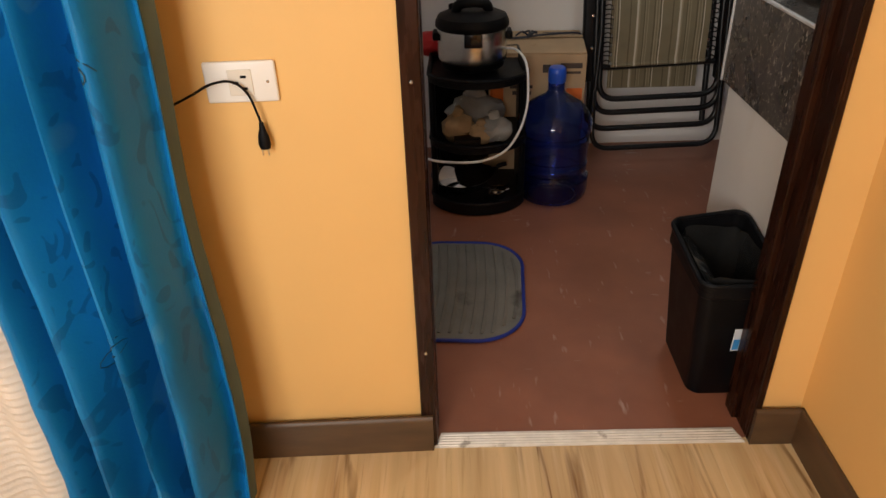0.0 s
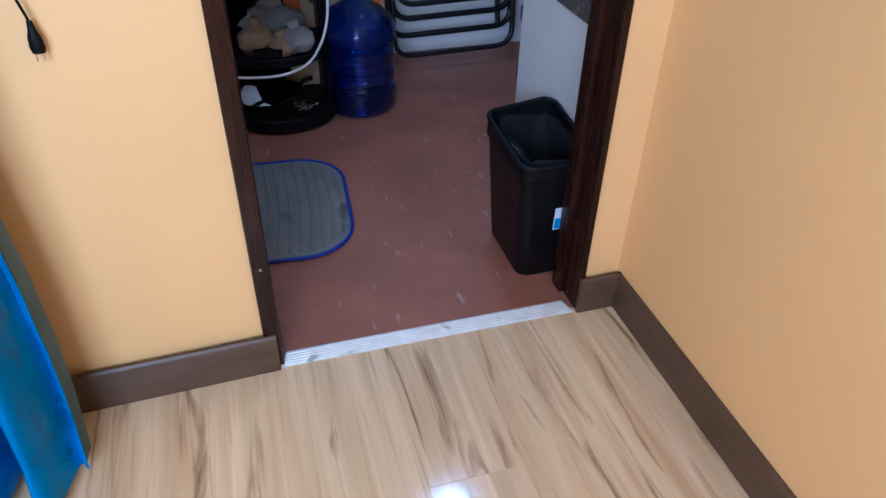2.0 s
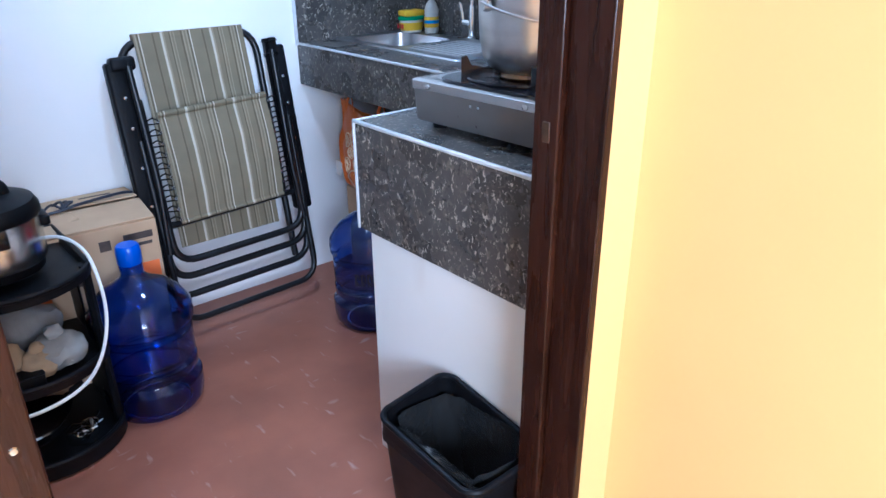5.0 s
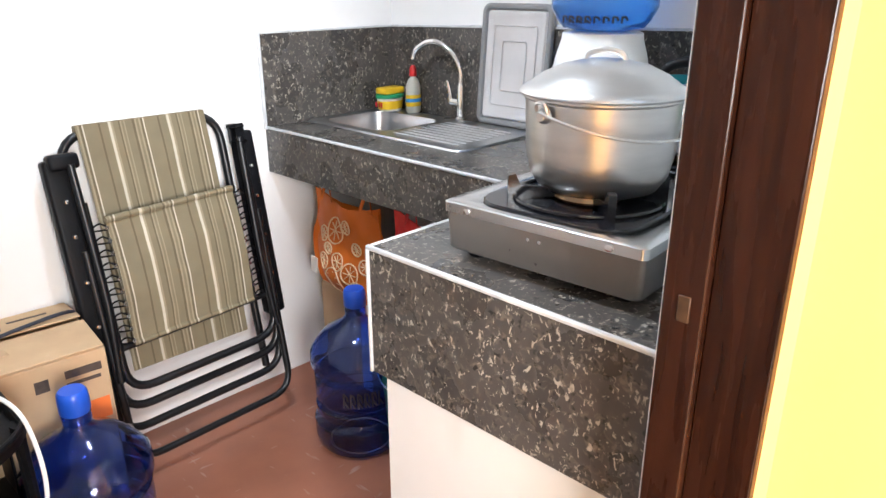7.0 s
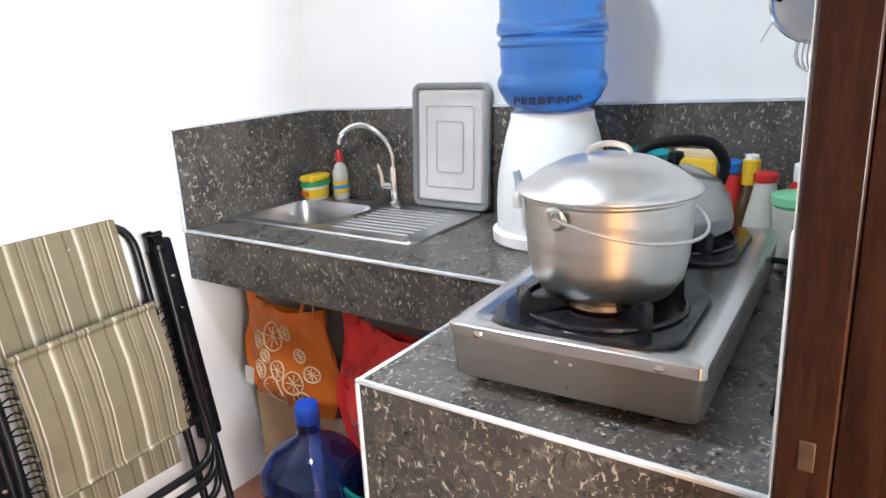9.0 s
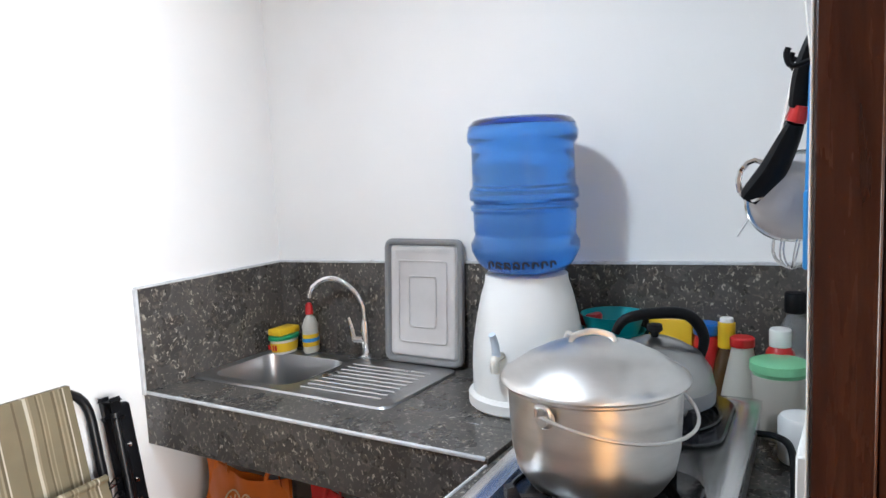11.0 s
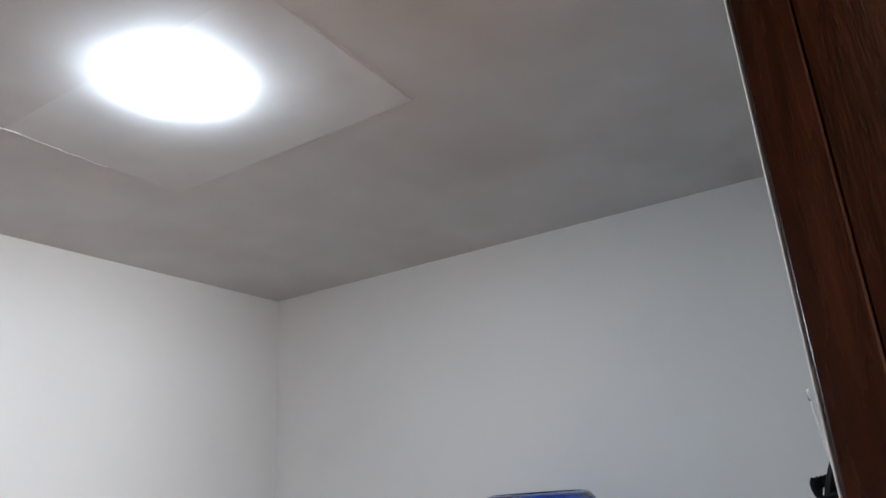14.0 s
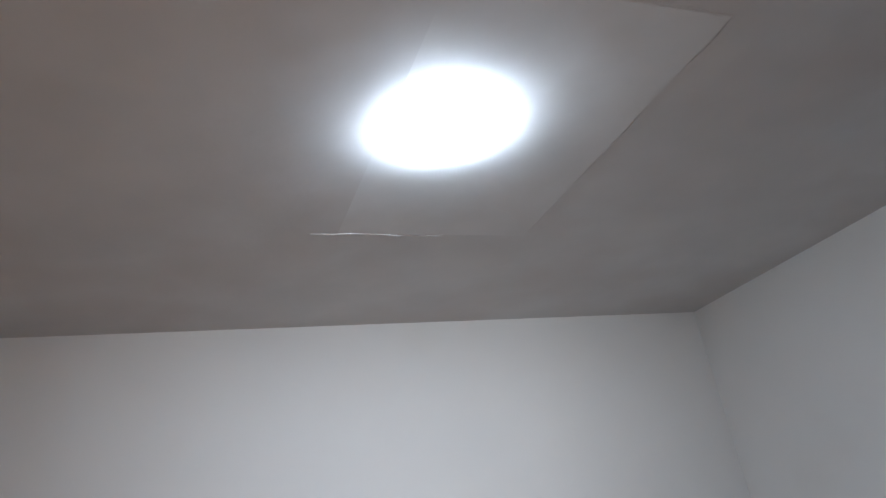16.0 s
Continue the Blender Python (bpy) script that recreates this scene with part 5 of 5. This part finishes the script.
# ---- under the sink ----
def hung_bag(x, y0, y1, z0, z1, mat, seed, name, label):
    b = thing(name, pose(x, (y0 + y1) / 2, z0), label, "bag")
    w, h = (y1 - y0) / 2, z1 - z0

    def face(sign):
        def fn(u, v):
            yy = (u * 2 - 1) * w * (0.82 + 0.18 * math.sin(math.pi * min(1, v * 1.2)))
            belly = 0.06 * math.sin(math.pi * u) * (1 - 0.75 * v) * (0.3 + 0.7 * min(1, v * 5))
            wr = 0.014 * noise.noise(Vector((u * 3.2, v * 3.0, seed))) + 0.006 * noise.noise(Vector((u * 9, v * 7, seed + 2)))
            top = 0.10 * (abs(u - 0.45) * 2) ** 2 * h * (v > 0.7) * ((v - 0.7) / 0.3)
            return (sign * (belly + wr) - 0.004 * sign, yy, h * v * 0.92 + top + 0.02 * (u - 0.5) * (1 - v))
        return fn
    bm = sheet(face(-1), 26, 26, 0.0015)
    sheet(face(1), 26, 26, 0.0015, bm)
    part("body", bm, mat, b)
    for yy in (-w * 0.55, w * 0.5):
        part("handle", tube([(-0.015, yy - 0.03, h * 0.93), (-0.01, yy - 0.015, h + 0.03), (0.0, yy + 0.01, h + 0.035), (-0.01, yy + 0.03, h * 0.94)], 0.006, 6, n=4, flat=0.4), mat, b)
    return b, face(-1), h


bag, face_fn, bag_h = hung_bag(1.345, 1.285, 1.655, 0.345, 0.668, M_orangefilm, 3, "orange_shopping_bag", "orange shopping bag printed with pale citrus slices")
for u, v, r in ((0.62, 0.72, 0.042), (0.80, 0.64, 0.026), (0.70, 0.50, 0.020), (0.55, 0.40, 0.028), (0.38, 0.32, 0.034), (0.78, 0.33, 0.026), (0.60, 0.16, 0.046), (0.32, 0.60, 0.020), (0.30, 0.14, 0.034), (0.45, 0.80, 0.022), (0.22, 0.44, 0.024)):
    c = Vector(face_fn(u, v))
    bm = bmesh.new()
    def q(yy, zz):
        uu, vv = min(1, max(0, u + yy / 0.37)), min(1, max(0, v + zz / 0.30))
        p = Vector(face_fn(uu, vv))
        return p + Vector((-0.0030, 0, 0))
    tube([q(r * math.cos(i * math.pi / 10), r * math.sin(i * math.pi / 10)) for i in range(20)], 0.0028, 4, bm, closed=True)
    for i in range(4):
        a = i * math.pi / 4
        tube([q(0.75 * r * math.cos(a), 0.75 * r * math.sin(a)), q(-0.75 * r * math.cos(a), -0.75 * r * math.sin(a))], 0.0018, 4, bm)
    part("citrus_print", bm, M_cream, bag)
part("tag", box(-0.034, -0.031, 0.125, 0.160, 0.04, 0.095, 0.0005, 1, m=pose(-0.012, 0, 0, 6)), M_ivory, bag, "white label")

bag2, face2, _ = hung_bag(1.330, 0.800, 1.275, 0.270, 0.680, M_redfilm, 11, "red_shopping_bag", "glossy red plastic shopping bag with faint print")
rnd = random.Random(8)
for i in range(9):
    u, v = rnd.uniform(0.2, 0.9), rnd.uniform(0.1, 0.7)
    p = Vector(face2(u, v)) + Vector((-0.003, 0, 0))
    p2 = Vector(face2(min(1, u - 0.10), min(1, v + 0.09))) + Vector((-0.003, 0, 0))
    part("print", tube([p, p.lerp(p2, 0.5) + Vector((-0.001, 0, 0)), p2], 0.003, 4), M_label, bag2)

stack = thing("carton_stack", pose(1.50, 1.42, 0), "brown carton stored under the sink", "cardboard box")
part("body", box(-0.14, 0.18, -0.28, 0.24, 0, 0.335, 0.004, 1), M_carton, stack)
part("tape", box(-0.1415, -0.1395, -0.02, 0.03, 0.001, 0.334), M_ivory, stack)
part("print", box(-0.1418, -0.1398, -0.2, -0.06, 0.20, 0.26), M_print, stack)
hooks = thing("bag_rail", pose(0, 0, 0), "thin metal rail under the worktop that holds the bags", "rail")
part("rail", tube([(1.345, 0.72, 0.700), (1.345, KY1 - 0.001, 0.700)], 0.005, 8), M_steel, hooks)


def pail():
    p = thing("pail", pose(1.275, 1.055, 0), "sea-green plastic pail on the floor under the worktop", "pail")
    part("body", lathe(shell([(0, 0), (0.100, 0), (0.106, 0.005), (0.132, 0.285), (0.140, 0.288), (0.141, 0.300), (0.135, 0.302)], 0.003), 40), M_pailgreen, p)
    part("handle", tube([(0.138 * math.cos(radians(a)), 0.138 * math.sin(radians(a)), 0.285 - 0.03 * math.sin(radians(a - 90))) for a in range(90, 271, 10)], 0.003, 6), M_steel, p)
    return p


pail()


# ---- lamp ----
def ceiling_lamp():
    l = thing("ceiling_lamp", pose(0.722, 0.898, CEIL - 0.0008), "round white led ceiling lamp, switched on", "ceiling lamp")
    part("base_ring", lathe([(0.064, 0), (0.0680, 0), (0.0685, -0.001), (0.0680, -0.002), (0.065, -0.0025)], 48), M_whiteplastic, l)
    part("diffuser", lathe([(0.0660, -0.002), (0.0665, -0.013), (0.063, -0.0165), (0.050, -0.0185), (0, -0.0195)], 48), M_lamp, l, "glowing milky diffuser")
    # added grey ring that draws the shaded gap inside the lamp's rim
    ring = [(0.0575 * math.cos(i * math.pi / 24), 0.0575 * math.sin(i * math.pi / 24), -0.0184) for i in range(48)]
    part("shadow_gap_ring", tube(ring, 0.0012, 6, closed=True), M_greytraydark, l, "thin grey ring drawn for the shaded gap at the lamp rim")
    return l


ceiling_lamp()


# ---- room: socket, curtain, picture ----
def socket():
    s = thing("wall_socket", pose(-0.296, -0.0105, 0.870, 0, 0, 2), "white three-slot wall socket plate", "wall socket")
    part("plate", box(-0.060, 0.060, -0.009, 0, -0.035, 0.035, 0.004, 3), M_whiteplastic, s)
    part("insert", box(-0.020, 0.020, -0.011, -0.008, -0.022, 0.022, 0.001, 1), M_ivory, s)
    for x, z in ((-0.008, 0.0), (0.006, 0.010), (0.006, -0.010)):
        part("slot", box(x - 0.005, x + 0.005, -0.0117, -0.0107, z - 0.0022, z + 0.0022), M_black, s, smooth=False)
    for x in (-0.045, 0.045):
        part("screw", lathe([(0, 0), (0.003, 0), (0.002, 0.001), (0, 0.001)], 8, m=pose(x, -0.009, 0, 90)), M_steel, s)
    return s


socket()
cable = thing("hanging_plug", pose(-0.313, -0.025, 0.860, 0, 0, 2), "thin black cable with a two-pin plug hanging over the socket", "cable")
part("cable", tube([(-0.20, 0.004, -0.055), (-0.12, 0.0, -0.030), (-0.07, -0.004, -0.008), (-0.030, -0.006, 0.012), (0.005, -0.006, 0.015), (0.028, -0.006, -0.005), (0.038, -0.004, -0.040), (0.042, -0.003, -0.062)], 0.0024, 6, n=6), M_black, cable)
plug = part("plug", lathe([(0, 0.0), (0.004, 0.0), (0.0055, -0.012), (0.0095, -0.024), (0.011, -0.040), (0.009, -0.048), (0, -0.048)], 12, m=pose(0.042, -0.003, -0.058), squash=0.7), M_black, cable)
for dx in (-0.005, 0.005):
    part("pin", box(0.042 + dx - 0.001, 0.042 + dx + 0.001, -0.006, 0.0, -0.118, -0.105), M_steel, plug, smooth=False)


def curtain():
    c = thing("curtain", pose(-0.368, -0.115, 0.0), "teal blue satin curtain with a dark swirl pattern hanging in folds", "curtain")
    H = 2.22

    def cloth(u, v):
        # u from the free edge leftward, v from the hem up
        x = -0.012 - 0.32 * u
        deep = 0.062 * (1 - 0.25 * v)
        y = -0.075 + deep * math.sin(u * 2 * math.pi * 3.6 + 0.9 + 0.5 * math.sin(v * 3) + 0.5 * math.sin(u * 15)) - 0.045 * (1 - v) * (1 - u) ** 2
        y += 0.012 * noise.noise(Vector((u * 6, v * 4, 3))) + 0.010 * max(0, 0.30 - v) * noise.noise(Vector((u * 22, v * 30, 5))) / 0.30
        x += 0.012 * noise.noise(Vector((u * 3, v * 5, 7))) - 0.03 * max(0, 0.12 - v) * math.sin(u * 12)
        z = 0.025 + H * v
        if v < 0.06:
            y -= 0.035 * (0.06 - v) / 0.06 * (0.5 + 0.5 * math.sin(u * 14))
        return (x, y, z)
    part("cloth", sheet(cloth, 90, 90, 0.0015), M_curtain, c)

    def lining(u, v):
        x, y, z = cloth(0.0, v)
        return (x + (0.004 + 0.012 * v) * u + 0.003 * math.sin(v * 14) * u, y + 0.010 + 0.035 * u, z + 0.006)
    part("lining", sheet(lining, 8, 60, 0.0012), M_lining, c, "grey green lining along the edge")
    part("edge_seam", tube([Vector(cloth(0.0, i / 60)) + Vector((0.002, -0.002, 0)) for i in range(61)], 0.0022, 6), M_curtain, c)
    rnd = random.Random(2)
    for k in range(5):
        u0, v0, r = rnd.uniform(0.10, 0.85), rnd.uniform(0.03, 0.50), rnd.uniform(0.010, 0.022)
        pts = []
        for i in range(16):
            a, rr = i * 0.62, r * (0.25 + i / 16)
            p = Vector(cloth(min(0.99, max(0.01, u0 + rr * math.cos(a) / 0.33)), max(0.003, v0 + rr * math.sin(a) / H)))
            pts.append(p + Vector((0, -0.0035, 0)))
        part("embroidery", tube(pts, 0.0012, 5), M_thread, c, "dark embroidered swirl")
    part("curtain_rod", tube([(0.06, -0.02, H + 0.04), (-1.25, -0.02, H + 0.04)], 0.011, 10), M_darkwood, c)
    return c


curtain()


def lace():
    c = thing("lace_curtain", pose(-0.69, -0.185, 0.0), "cream ribbed lace curtain hanging behind the blue one", "curtain")

    def cloth(u, v):
        x = -0.62 * u
        y = 0.014 * math.sin(u * 2 * math.pi * 5.2 + 0.6 * math.sin(v * 4)) + 0.0018 * math.sin(v * 2.2 * 2 * math.pi * 55)
        return (x, y, 0.003 + 2.2 * v)
    part("cloth", sheet(cloth, 60, 420), M_lace, c)
    return c


lace()


def picture():
    p = thing("picture_frame", pose(RX1, -0.455, 0.972), "black framed picture with a pale mount on the orange wall", "picture frame")
    w, h = 0.42, 0.34
    for y0, y1, z0, z1 in ((-w, 0, 0, 0.030), (-w, 0, h - 0.030, h), (-0.030, 0, 0.030, h - 0.030), (-w, -w + 0.030, 0.030, h - 0.030)):
        part("frame_bar", box(-0.022, -0.0005, y0, y1, z0, z1, 0.003, 2), M_blackgloss, p)
    part("mount", box(-0.010, -0.006, -w + 0.028, -0.028, 0.028, h - 0.028), M_label, p, smooth=False)
    part("print", box(-0.0125, -0.0102, -w + 0.075, -0.075, 0.07, h - 0.07), M_screen, p, smooth=False)
    part("print", box(-0.0130, -0.0104, -0.075, -0.058, 0.05, h - 0.05), M_black, p, smooth=False)
    return p


picture()


# ---- laminate planks, last ----
floor_ob = structure("floor_room", box(RX0, RX1, RY0, 0.0, -0.1, -0.0085), M_base, "light wood laminate floor of the room", "floor")
PW, PL = 0.196, 1.22
plank_mesh = mesh_of("plank", box(0.0001, PW - 0.0001, 0.0001, PL - 0.0001, -0.008, 0.0, 0.0004, 1), M_wood, smooth=False)
rnd = random.Random(5)
col = 0
x = RX1 - PW
while x > RX0 - PW:
    y = -0.002 - PL + [0.0, 0.41, 0.82][col % 3]
    while y > RY0 - PL:
        x0, x1 = max(x, RX0), x + PW
        y0, y1 = max(y, RY0), min(y + PL, -0.002)
        if y1 - y0 > 0.01 and x1 - x0 > 0.01:
            if abs((y1 - y0) - PL) < 1e-6 and abs((x1 - x0) - PW) < 1e-6:
                me = plank_mesh
            else:
                me = mesh_of("plank", box(0.0001, x1 - x0 - 0.0001, 0.0001, y1 - y0 - 0.0001, -0.008, 0.0, 0.0004, 1), M_wood, smooth=False)
            ob = new("plank", me)
            ob.matrix_basis = pose(x0, y0, 0)
            ob.parent = floor_ob
        y -= PL
    x -= PW
    col += 1
